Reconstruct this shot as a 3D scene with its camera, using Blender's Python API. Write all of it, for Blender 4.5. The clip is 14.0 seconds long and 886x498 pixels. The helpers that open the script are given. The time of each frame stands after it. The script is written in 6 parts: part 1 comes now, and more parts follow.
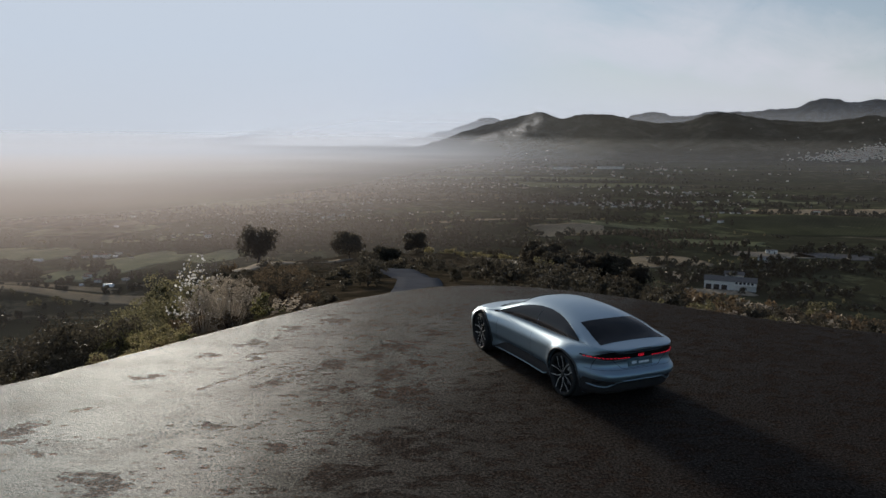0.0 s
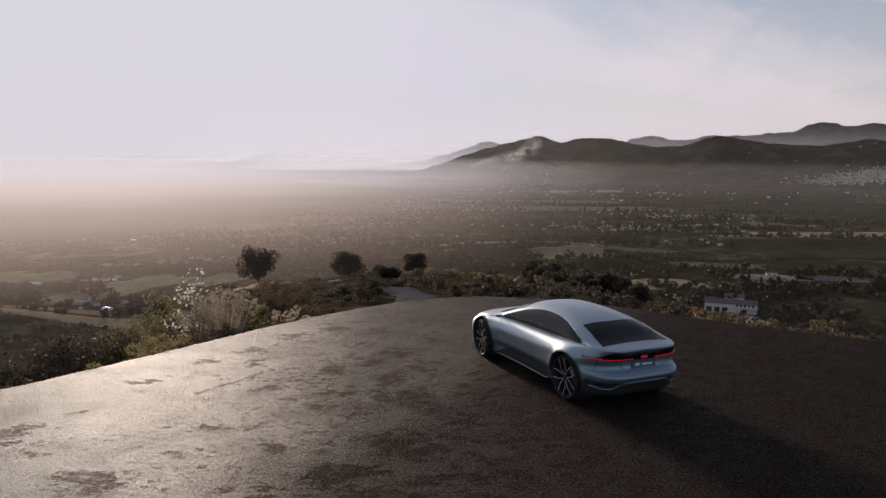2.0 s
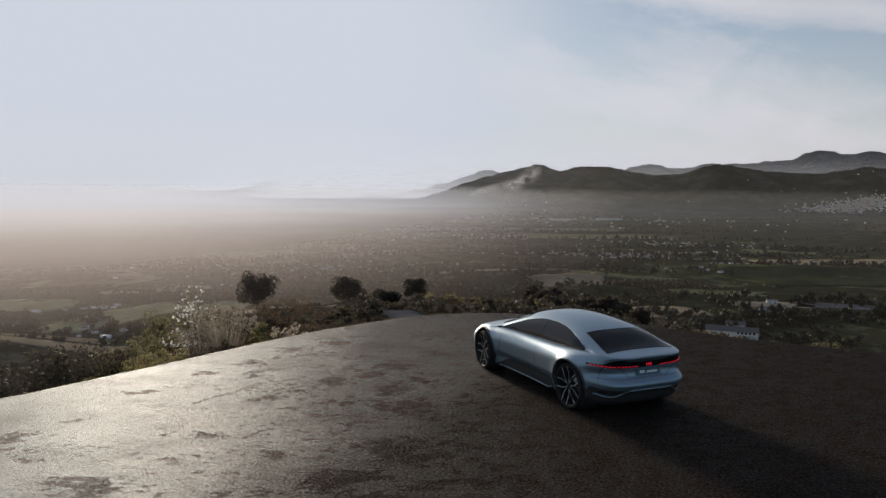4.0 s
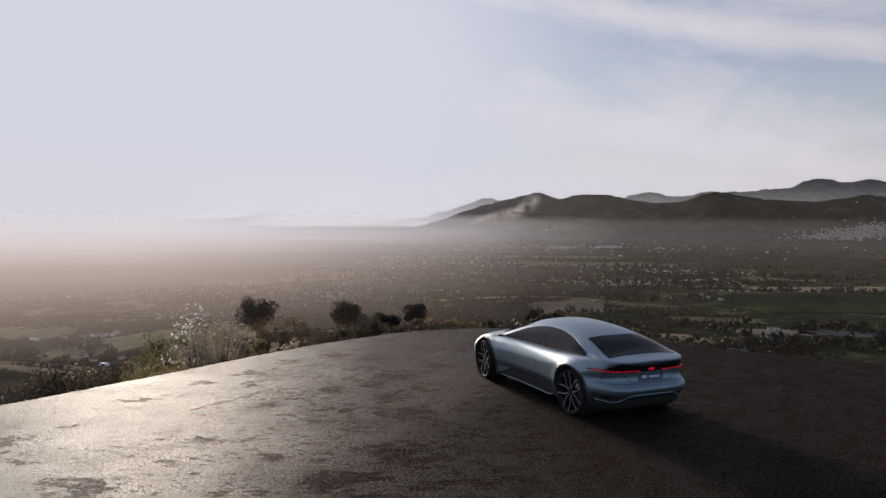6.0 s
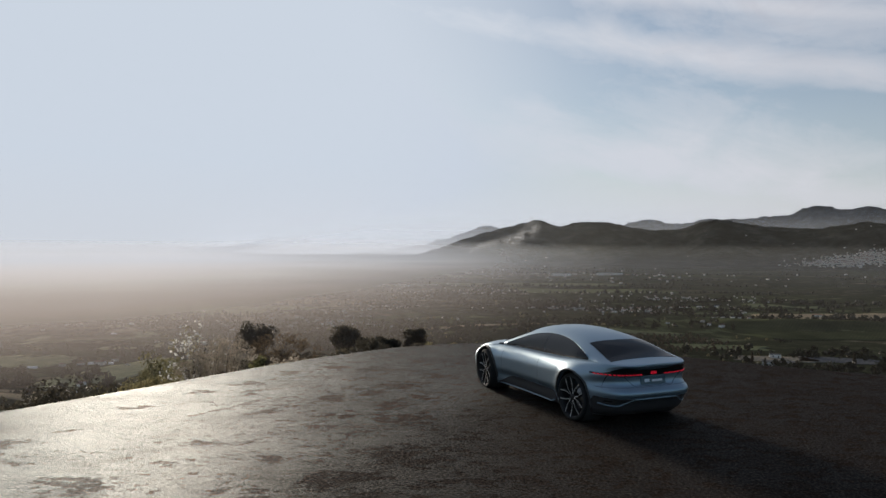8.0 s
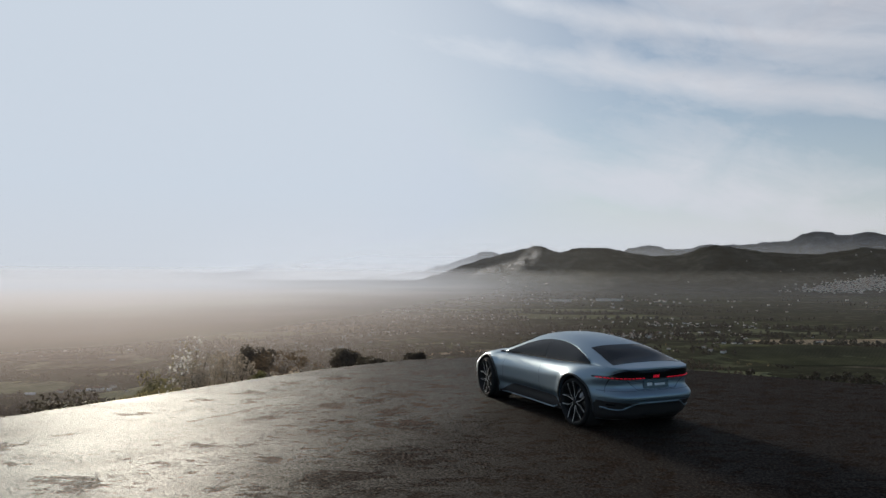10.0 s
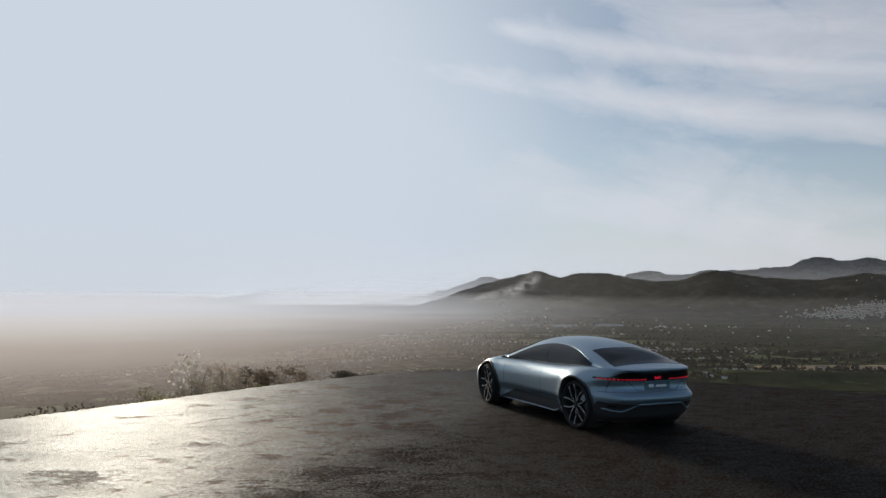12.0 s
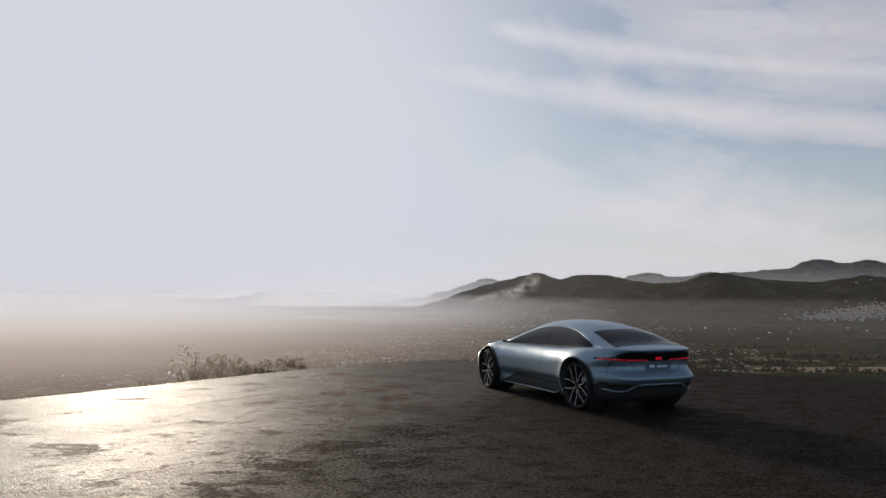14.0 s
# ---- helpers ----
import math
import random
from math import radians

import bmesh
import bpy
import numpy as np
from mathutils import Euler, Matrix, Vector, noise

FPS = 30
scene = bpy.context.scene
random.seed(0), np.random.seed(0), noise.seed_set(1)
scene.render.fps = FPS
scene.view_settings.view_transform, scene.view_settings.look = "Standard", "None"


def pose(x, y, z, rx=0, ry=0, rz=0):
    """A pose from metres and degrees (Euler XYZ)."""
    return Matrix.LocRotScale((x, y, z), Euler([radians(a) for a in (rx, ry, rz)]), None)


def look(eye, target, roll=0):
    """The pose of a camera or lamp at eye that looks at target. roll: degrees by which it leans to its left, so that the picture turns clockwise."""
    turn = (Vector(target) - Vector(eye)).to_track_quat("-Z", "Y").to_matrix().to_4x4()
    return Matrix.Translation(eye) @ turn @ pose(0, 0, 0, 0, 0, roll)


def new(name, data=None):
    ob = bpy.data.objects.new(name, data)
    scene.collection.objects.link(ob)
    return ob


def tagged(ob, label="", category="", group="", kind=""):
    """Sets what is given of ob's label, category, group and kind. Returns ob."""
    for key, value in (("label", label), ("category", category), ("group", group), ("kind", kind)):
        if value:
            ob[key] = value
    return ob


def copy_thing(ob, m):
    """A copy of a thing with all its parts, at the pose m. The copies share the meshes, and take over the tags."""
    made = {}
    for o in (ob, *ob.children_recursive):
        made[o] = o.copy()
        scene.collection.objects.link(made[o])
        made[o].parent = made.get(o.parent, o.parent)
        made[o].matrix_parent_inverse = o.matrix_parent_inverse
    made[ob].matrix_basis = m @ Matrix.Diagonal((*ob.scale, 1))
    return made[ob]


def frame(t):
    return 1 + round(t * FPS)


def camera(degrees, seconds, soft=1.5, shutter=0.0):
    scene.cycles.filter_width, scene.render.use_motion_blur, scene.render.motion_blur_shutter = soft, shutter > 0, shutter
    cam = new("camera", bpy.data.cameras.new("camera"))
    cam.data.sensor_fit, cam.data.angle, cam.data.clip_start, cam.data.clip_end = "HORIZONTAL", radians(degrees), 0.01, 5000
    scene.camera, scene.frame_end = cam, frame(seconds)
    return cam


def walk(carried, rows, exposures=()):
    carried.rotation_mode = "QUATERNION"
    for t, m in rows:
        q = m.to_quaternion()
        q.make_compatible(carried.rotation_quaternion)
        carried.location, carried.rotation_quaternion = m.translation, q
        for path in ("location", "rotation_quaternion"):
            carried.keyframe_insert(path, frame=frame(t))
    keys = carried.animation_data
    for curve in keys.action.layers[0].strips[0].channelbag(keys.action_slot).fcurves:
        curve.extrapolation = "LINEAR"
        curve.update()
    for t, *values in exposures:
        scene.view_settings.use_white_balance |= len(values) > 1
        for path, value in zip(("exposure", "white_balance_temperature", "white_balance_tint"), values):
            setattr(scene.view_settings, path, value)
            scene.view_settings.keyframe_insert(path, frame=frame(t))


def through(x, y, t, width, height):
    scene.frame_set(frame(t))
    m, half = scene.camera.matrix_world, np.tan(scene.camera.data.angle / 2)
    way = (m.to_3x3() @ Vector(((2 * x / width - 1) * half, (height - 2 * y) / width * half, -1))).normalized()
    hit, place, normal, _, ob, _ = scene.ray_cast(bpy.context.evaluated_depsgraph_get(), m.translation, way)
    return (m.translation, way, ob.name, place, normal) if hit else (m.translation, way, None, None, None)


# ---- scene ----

# The camera sinks from 4.3 m to 1.8 m beside the bend while it tilts up, then holds its tilt.
cam = camera(62.6, 14.0, soft=1.5)


def aim(x, y, z, yaw, pitch, roll):
    a, e = radians(yaw), radians(pitch)
    way = Vector((-math.sin(a) * math.cos(e), math.cos(a) * math.cos(e), math.sin(e)))
    return look((x, y, z), Vector((x, y, z)) + way, roll)


PATH = [
    (0.0, 0.036, -0.066, 4.345, 0.02, -8.77, 0.6),
    (0.5, 0.035, -0.064, 4.252, 0.02, -8.50, 0.6),
    (1.0, 0.033, -0.058, 4.156, 0.02, -8.02, 0.58),
    (1.5, 0.030, -0.048, 4.062, 0.02, -7.46, 0.56),
    (2.0, 0.024, -0.030, 3.967, 0.02, -6.92, 0.54),
    (2.5, 0.017, -0.012, 3.876, 0.02, -6.35, 0.52),
    (3.0, 0.008, 0.010, 3.784, 0.02, -5.80, 0.5),
    (5.5, -0.005, 0.048, 3.318, 0.04, -3.07, 0.46),
    (6.5, -0.003, 0.050, 3.118, 0.05, -1.96, 0.42),
    (7.5, -0.006, 0.054, 2.926, 0.06, -0.88, 0.38),
    (8.0, -0.010, 0.057, 2.832, 0.06, -0.34, 0.35),
    (10.5, -0.030, 0.060, 2.382, 0.08, 2.23, 0.32),
    (11.0, -0.032, 0.058, 2.286, 0.09, 2.78, 0.33),
    (11.5, -0.033, 0.054, 2.190, 0.10, 3.29, 0.36),
    (12.0, -0.036, 0.050, 2.096, 0.10, 3.67, 0.40),
    (12.5, -0.041, 0.052, 1.999, 0.09, 3.81, 0.46),
    (13.0, -0.046, 0.055, 1.906, 0.08, 3.82, 0.48),
    (13.5, -0.049, 0.060, 1.826, 0.09, 3.81, 0.5),
    (14.0, -0.052, 0.070, 1.764, 0.09, 3.80, 0.5),
]
# the clip's own drift of tint, as sunlight flares in the lens
EXPO = [
    (0.0, -0.08, 6200, 7), (0.5, -0.08, 6250, 8), (1.0, -0.05, 6325, 7), (1.5, 0.08, 6700, 18), (2.0, 0.06, 6925, 20),
    (2.5, 0.0, 6350, 12), (3.0, 0.0, 6375, 9), (4.5, 0.0, 6625, 11), (5.5, 0.04, 6825, 18), (6.0, 0.03, 6625, 16),
    (6.5, 0.0, 6350, 6), (7.0, 0.0, 6425, 9), (7.5, 0.0, 6375, 7), (8.0, 0.0, 6350, 7), (10.5, 0.0, 6325, 6),
    (11.0, 0.0, 6425, 7), (11.5, 0.0, 6400, 7), (12.0, 0.0, 6325, 6), (12.5, 0.0, 6550, 15), (13.0, 0.04, 6825, 16),
    (13.5, 0.06, 6975, 21), (14.0, 0.02, 6675, 11),
]
walk(cam, [(t, aim(*row)) for t, *row in PATH], EXPO)

# ---- light: a low sun ahead, thin high cloud ----
SUN_AZ, SUN_EL = -24.0, 10.0            # degrees from +y to the right, and up
world = bpy.data.worlds.new("world")
scene.world = world
world.use_nodes = True


class Nodes:
    """Short hand for building node trees."""

    def __init__(self, tree):
        self.t = tree
        tree.nodes.clear()

    def n(self, kind, inputs=None, operation="", clamp=False, data_type="", blend="", interpolation=""):
        node = self.t.nodes.new(kind)
        if operation:
            node.operation = operation
        if clamp:
            node.use_clamp = True
        if data_type:
            node.data_type = data_type
        if blend:
            node.blend_type = blend
        if interpolation:
            node.interpolation_type = interpolation
        for key, value in (inputs or {}).items():
            if isinstance(value, bpy.types.NodeSocket):
                self.t.links.new(value, node.inputs[key])
            else:
                node.inputs[key].default_value = value
        return node

    def math(self, op, a, b=0.0, c=0.0, clamp=False):
        node = self.n("ShaderNodeMath", {0: a, 1: b, 2: c}, operation=op, clamp=clamp)
        return node.outputs[0]

    def mix(self, fac, a, b, blend="MIX"):
        node = self.n("ShaderNodeMix", {0: fac, 6: a, 7: b}, data_type="RGBA", blend=blend)
        return node.outputs[2]

    def ramp(self, fac, *stops):
        node = self.n("ShaderNodeValToRGB", {0: fac})
        el = node.color_ramp.elements
        while len(el) < len(stops):
            el.new(0.5)
        for e, (pos, col) in zip(el, stops):
            e.position = pos
            e.color = (*col, 1) if len(col) == 3 else col
        return node.outputs[0]

    def noise(self, vec, scale, detail=4, rough=0.55, out=0, distort=0.0):
        return self.n("ShaderNodeTexNoise", {"Vector": vec, "Scale": scale, "Detail": detail, "Roughness": rough, "Distortion": distort}).outputs[out]


def grey(v):
    return (v, v, v)


w = Nodes(world.node_tree)
sky_node = w.n("ShaderNodeTexSky")
sky_node.sky_type, sky_node.sun_disc = "NISHITA", False
sky_node.sun_elevation, sky_node.sun_rotation = radians(SUN_EL), radians(SUN_AZ)
sky_node.altitude, sky_node.air_density, sky_node.dust_density, sky_node.ozone_density = 300, 1.0, 1.0, 2.0
sky = sky_node.outputs[0]
way = w.n("ShaderNodeTexCoord").outputs["Generated"]
sep = w.n("ShaderNodeSeparateXYZ", {0: way}).outputs
# cirrus: bands that slope gently down to the right, torn by noise
az = w.math("MULTIPLY", w.math("ARCTAN2", sep[0], sep[1]), 57.3)
el = w.math("MULTIPLY", w.math("ARCSINE", sep[2]), 57.3)
tilt = w.math("MULTIPLY_ADD", az, 0.19, el)
plane = w.n("ShaderNodeCombineXYZ", {0: w.math("MULTIPLY", az, 0.035), 1: w.math("MULTIPLY", tilt, 0.11), 2: 0.0}).outputs[0]
puffs = w.noise(plane, 2.1, 10, 0.64, distort=0.5)
tufts = w.noise(w.n("ShaderNodeCombineXYZ", {0: w.math("MULTIPLY", az, 0.10), 1: w.math("MULTIPLY", tilt, 0.17), 2: 3.0}).outputs[0], 1.6, 7, 0.58, distort=0.8)
puffs = w.math("MULTIPLY_ADD", tufts, 0.45, w.math("MULTIPLY_ADD", puffs, 0.60, -0.02))


def band(height, width, start):
    """A streak of cloud along one slanting line, beginning at a bearing."""
    off = w.math("DIVIDE", w.math("SUBTRACT", tilt, height), width)
    hump = w.math("POWER", 2.718, w.math("MULTIPLY", w.math("MULTIPLY", off, off), -1.0))
    return w.math("MULTIPLY", hump, w.n("ShaderNodeMapRange", {0: az, 1: start, 2: start + 9, 3: 0.0, 4: 1.0}, interpolation="SMOOTHSTEP").outputs[0])


streaks = w.math("MAXIMUM", w.math("MAXIMUM", band(17.5, 1.3, -13.0), band(21.3, 1.0, -2.0)), w.math("MAXIMUM", band(9.3, 3.4, -6.0), w.math("MULTIPLY", band(23.0, 4.5, 11.0), 0.8)))
cover = w.ramp(w.math("MULTIPLY_ADD", streaks, 0.32, puffs), (0.40, grey(0.12)), (0.62, grey(0.6)), (0.88, grey(1)))
# the veil thickens towards the sun and the horizon
toward = w.n("ShaderNodeVectorMath", {0: way, 1: (math.sin(radians(SUN_AZ)) * 0.98, math.cos(radians(SUN_AZ)) * 0.98, 0.19)}, operation="DOT_PRODUCT").outputs["Value"]
glow = w.ramp(toward, (0.62, grey(0)), (0.84, grey(0.5)), (0.95, grey(1)))
low = w.ramp(sep[2], (0.03, grey(1)), (0.12, grey(0.5)), (0.38, grey(0)))
front = w.ramp(toward, (0.0, grey(0.30)), (0.7, grey(1)))
thin = w.math("MAXIMUM", glow, w.math("MULTIPLY", front, w.math("MAXIMUM", low, cover)))
blue = w.n("ShaderNodeVectorMath", {0: sky, 1: (0.085, 0.092, 0.100)}, operation="MULTIPLY").outputs[0]
fade = w.ramp(toward, (0.0, grey(1.0)), (0.75, grey(1)))
blue = w.mix(1.0, blue, fade, "MULTIPLY")
blue = w.n("ShaderNodeVectorMath", {0: blue, 1: (0.52, 0.60, 0.74)}, operation="MINIMUM").outputs[0]
veil = w.mix(glow, (0.655, 0.645, 0.69, 1), (0.615, 0.66, 0.745, 1))
dawn = w.math("MULTIPLY", w.ramp(sep[2], (0.0, grey(1)), (0.11, grey(0))), w.ramp(toward, (0.75, grey(0)), (0.95, grey(1))))
veil = w.mix(dawn, veil, (0.632, 0.652, 0.712, 1))
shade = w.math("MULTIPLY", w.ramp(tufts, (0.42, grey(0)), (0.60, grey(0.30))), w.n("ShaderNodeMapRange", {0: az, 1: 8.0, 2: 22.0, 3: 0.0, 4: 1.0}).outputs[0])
veil = w.mix(w.math("MULTIPLY", shade, w.ramp(sep[2], (0.15, grey(0)), (0.28, grey(1)))), veil, (0.36, 0.37, 0.44, 1))
cloud = w.mix(thin, blue, veil)
back = w.n("ShaderNodeBackground", {0: cloud, 1: 1.0})
w.n("ShaderNodeOutputWorld", {0: back.outputs[0]})

sun_data = bpy.data.lights.new("sun", "SUN")
sun_data.energy, sun_data.angle, sun_data.color = 3.6, radians(9.0), (1.0, 0.86, 0.70)
sun = new("sun", sun_data)
SUN_WAY = Vector((math.sin(radians(SUN_AZ)) * math.cos(radians(SUN_EL)), math.cos(radians(SUN_AZ)) * math.cos(radians(SUN_EL)), math.sin(radians(SUN_EL))))
sun.matrix_world = look(SUN_WAY * 100, (0, 0, 0))

# ---- materials ----
def material(name):
    m = bpy.data.materials.new(name)
    m.use_nodes = True
    return m, Nodes(m.node_tree)


def finish(b, bsdf, bump=None, strength=0.3, distance=0.02):
    if bump is not None:
        nb = b.n("ShaderNodeBump", {"Height": bump, "Strength": strength, "Distance": distance})
        b.t.links.new(nb.outputs[0], bsdf.inputs["Normal"])
    b.n("ShaderNodeOutputMaterial", {0: bsdf.outputs[0]})


def principled(b, colour, rough, metal=0.0, spec=0.5, **more):
    ins = {"Base Color": colour, "Roughness": rough, "Metallic": metal, "Specular IOR Level": spec}
    ins.update({k.replace("_", " "): v for k, v in more.items()})
    return b.n("ShaderNodeBsdfPrincipled", ins)


def plain(name, colour, rough=0.5, metal=0.0, spec=0.5, vary=0.12, scale=6.0, bump=0.05, **more):
    """A surface with slight blotches and grain."""
    m, b = material(name)
    pos = b.n("ShaderNodeTexCoord").outputs["Object"]
    blot = b.noise(pos, scale, 5)
    rnd = b.n("ShaderNodeObjectInfo").outputs["Random"]
    val = b.math("ADD", b.math("MULTIPLY", blot, 2 * vary), b.math("MULTIPLY", rnd, vary))
    val = b.math("ADD", val, 1 - 1.5 * vary)
    col = b.mix(1.0, (*colour, 1), b.n("ShaderNodeCombineXYZ", {0: val, 1: val, 2: val}).outputs[0], "MULTIPLY")
    finish(b, principled(b, col, rough, metal, spec, **more), b.noise(pos, scale * 8, 3), bump)
    return m


# old dark surface laid bare in hollows of the bend: place and radius
HOLLOWS = [(-6.16, 9.97, 0.42), (-5.39, 9.3, 0.17), (-5.57, 11.03, 0.17), (-5.28, 12.56, 0.24), (-4.67, 13.81, 0.27), (-3.43, 10.4, 0.25), (-2.93, 10.3, 0.11), (-3.6, 13.85, 0.24),
           (-3.95, 14.7, 0.36), (-2.96, 12.25, 0.29), (-2.16, 9.68, 0.24), (-3.45, 16.1, 0.36), (-2.5, 16.75, 0.34), (-2.1, 13.4, 0.42), (-1.45, 13.8, 0.38), (-2.08, 11.46, 0.19),
           (-1.7, 12.0, 0.30), (-3.6, 9.4, 0.18), (-4.35, 8.5, 0.45), (-0.93, 14.7, 0.46), (-0.4, 13.6, 0.36), (-0.12, 15.8, 0.32), (-0.9, 12.9, 0.52), (-0.6, 11.9, 0.62),
           (-0.5, 9.85, 0.62), (-1.35, 8.75, 0.56), (-1.7, 7.7, 0.42), (-2.1, 6.7, 0.40)]


def asphalt():
    m, b = material("asphalt")
    pos = b.n("ShaderNodeTexCoord").outputs["Object"]
    s = b.n("ShaderNodeSeparateXYZ", {0: pos}).outputs
    big = b.noise(pos, 0.22, 5, 0.6)
    worn = b.noise(pos, 1.3, 8, 0.68, distort=0.5)
    grain = b.noise(pos, 26.0, 5, 0.75)
    stones = b.n("ShaderNodeTexVoronoi", {"Vector": pos, "Scale": 52.0}).outputs["Distance"]

    def shift(scale, size, detail):
        v = b.n("ShaderNodeVectorMath", {0: b.noise(pos, scale, detail, 0.65, out=1), 1: (0.5, 0.5, 0.5)}, operation="SUBTRACT").outputs[0]
        return b.n("ShaderNodeVectorMath", {0: v, 1: (size, size, 0.0)}, operation="MULTIPLY").outputs[0]

    # ragged outlines: the ground plan is bent by noise before distances are taken
    bent = b.n("ShaderNodeVectorMath", {0: pos, 1: shift(1.6, 0.8, 3)}, operation="ADD").outputs[0]
    bent = b.n("ShaderNodeVectorMath", {0: bent, 1: shift(5.0, 0.75, 8)}, operation="ADD").outputs[0]
    t = b.n("ShaderNodeSeparateXYZ", {0: bent}).outputs
    spot = -1.0
    for hx, hy, hr in HOLLOWS:
        d = b.n("ShaderNodeVectorMath", {0: bent, 1: (hx, hy, 0.0)}, operation="DISTANCE").outputs["Value"]
        spot = b.math("MAXIMUM", spot, b.math("MULTIPLY_ADD", d, -1.0 / hr, 1.0))

    def line(x0, y0, lean, bow, vec):
        """Sideways distance from a gently bowed line up the road."""
        run = b.math("SUBTRACT", vec[1], y0)
        mid = b.math("MULTIPLY_ADD", b.math("MULTIPLY", run, run), bow, b.math("MULTIPLY_ADD", run, lean, x0))
        return b.math("SUBTRACT", vec[0], mid)

    def ridge(off, width):
        k = b.math("DIVIDE", off, width)
        return b.math("POWER", 2.718, b.math("MULTIPLY", b.math("MULTIPLY", k, k), -1.0))

    # one thin wheel track up the sunny side, and the inner lane's edge with bare old surface beyond it
    patchy = b.noise(pos, 0.9, 4, 0.6)
    rut = b.math("MULTIPLY", ridge(line(-5.43, 10.0, 0.64, 0.008, b.n("ShaderNodeSeparateXYZ", {0: b.n("ShaderNodeVectorMath", {0: pos, 1: shift(7.0, 0.55, 7)}, operation="ADD").outputs[0]}).outputs), 0.10),
                 b.ramp(patchy, (0.42, grey(0)), (0.54, grey(1))))
    inner = line(-2.05, 9.5, 0.50, 0.02, t)
    seam = b.math("MULTIPLY", ridge(inner, 0.10), 0.8)
    lane = b.n("ShaderNodeMapRange", {0: inner, 1: -0.35, 2: 1.5, 3: 0.0, 4: 1.0}, interpolation="SMOOTHSTEP").outputs[0]
    far_lane = b.n("ShaderNodeMapRange", {0: s[0], 1: 1.0, 2: 5.0, 3: 0.0, 4: 1.0}, interpolation="SMOOTHSTEP").outputs[0]
    along = b.n("ShaderNodeMapping", {0: pos, 2: (0, 0, radians(-55)), 3: (0.8, 1.5, 1.0)}).outputs[0]
    ragged = b.noise(along, 2.6, 10, 0.66, distort=0.25)
    loose = b.ramp(b.math("ADD", b.math("ADD", ragged, b.math("MULTIPLY", lane, 0.06)), b.n("ShaderNodeMapRange", {0: s[0], 1: -6.5, 2: -2.0, 3: -0.01, 4: 0.05}).outputs[0]), (0.640, grey(0)), (0.665, grey(1)))
    hollow = b.math("MAXIMUM", b.ramp(b.math("ADD", b.math("MAXIMUM", b.math("MULTIPLY", spot, 0.75), b.math("MULTIPLY_ADD", rut, 1.3, -0.8)), b.math("MULTIPLY_ADD", ragged, 3.0, -1.58)), (0.10, grey(0)), (0.22, grey(1))), loose)
    hollow = b.math("MAXIMUM", hollow, b.ramp(b.math("MULTIPLY", seam, patchy), (0.32, grey(0)), (0.42, grey(1))))
    # small torn spots in loose strings, and holes in the larger hollows
    flecks = b.math("ADD", b.noise(along, 6.5, 7, 0.66, distort=0.4), b.math("MULTIPLY_ADD", b.noise(along, 0.8, 3, 0.5), 0.34, -0.17))
    middle = b.n("ShaderNodeMapRange", {0: s[0], 1: -6.0, 2: -3.0, 3: -0.025, 4: 0.05}).outputs[0]
    hollow = b.math("MAXIMUM", hollow, b.ramp(b.math("ADD", flecks, middle), (0.622, grey(0)), (0.655, grey(1))))
    hollow = b.math("MULTIPLY", hollow, b.ramp(b.noise(pos, 5.5, 6, 0.7), (0.40, grey(0.25)), (0.50, grey(1))))
    # a coarse, stony patch where the binder has worn away
    coarse = b.n("ShaderNodeMapRange", {0: b.n("ShaderNodeVectorMath", {0: bent, 1: (-1.55, 9.55, 0.0)}, operation="DISTANCE").outputs["Value"], 1: 0.45, 2: 0.95, 3: 1.0, 4: 0.0}, interpolation="SMOOTHSTEP").outputs[0]
    coarse = b.math("MAXIMUM", coarse, b.math("MULTIPLY", b.n("ShaderNodeMapRange", {0: s[1], 1: 5.0, 2: 8.5, 3: 1.0, 4: 0.0}).outputs[0], 0.7))
    coarse = b.math("MULTIPLY", coarse, b.math("SUBTRACT", 1.0, hollow))
    scuff = b.ramp(b.noise(along, 0.7, 8, 0.7), (0.48, grey(0)), (0.66, grey(1)))
    base = b.ramp(worn, (0.3, (0.014, 0.0118, 0.0098)), (0.7, (0.026, 0.0226, 0.0192)))
    base = b.mix(b.math("MULTIPLY", big, 0.4), base, (0.0150, 0.0125, 0.0105, 1))
    base = b.mix(b.math("MULTIPLY", scuff, 0.6), base, (0.0310, 0.0172, 0.0108, 1))
    col = b.mix(hollow, base, (0.0430, 0.0215, 0.0120, 1))
    col = b.mix(b.math("MULTIPLY", lane, 0.75), col, (0.0325, 0.0250, 0.0200, 1))
    grit = b.ramp(grain, (0.36, grey(0.25)), (0.50, grey(0.9)), (0.64, grey(2.8)))
    col = b.mix(1.0, col, grit, "MULTIPLY")
    dull = b.math("MAXIMUM", hollow, b.math("MULTIPLY", scuff, 0.35))
    rough = b.math("ADD", b.math("MULTIPLY", dull, 0.18), b.math("MULTIPLY_ADD", worn, 0.18, 0.50))
    rough = b.math("ADD", rough, b.math("MULTIPLY_ADD", grain, -0.30, 0.15))
    gloss = b.math("MULTIPLY_ADD", dull, -0.058, 0.100)
    gloss = b.math("MULTIPLY", gloss, b.math("MULTIPLY_ADD", coarse, 0.6, 1.0))
    # specular imitates sun glare by place: raised left, cut in inner lane and right
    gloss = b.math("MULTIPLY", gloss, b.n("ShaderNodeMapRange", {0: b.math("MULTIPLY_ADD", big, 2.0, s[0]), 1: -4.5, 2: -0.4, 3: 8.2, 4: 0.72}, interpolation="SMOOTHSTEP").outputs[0])
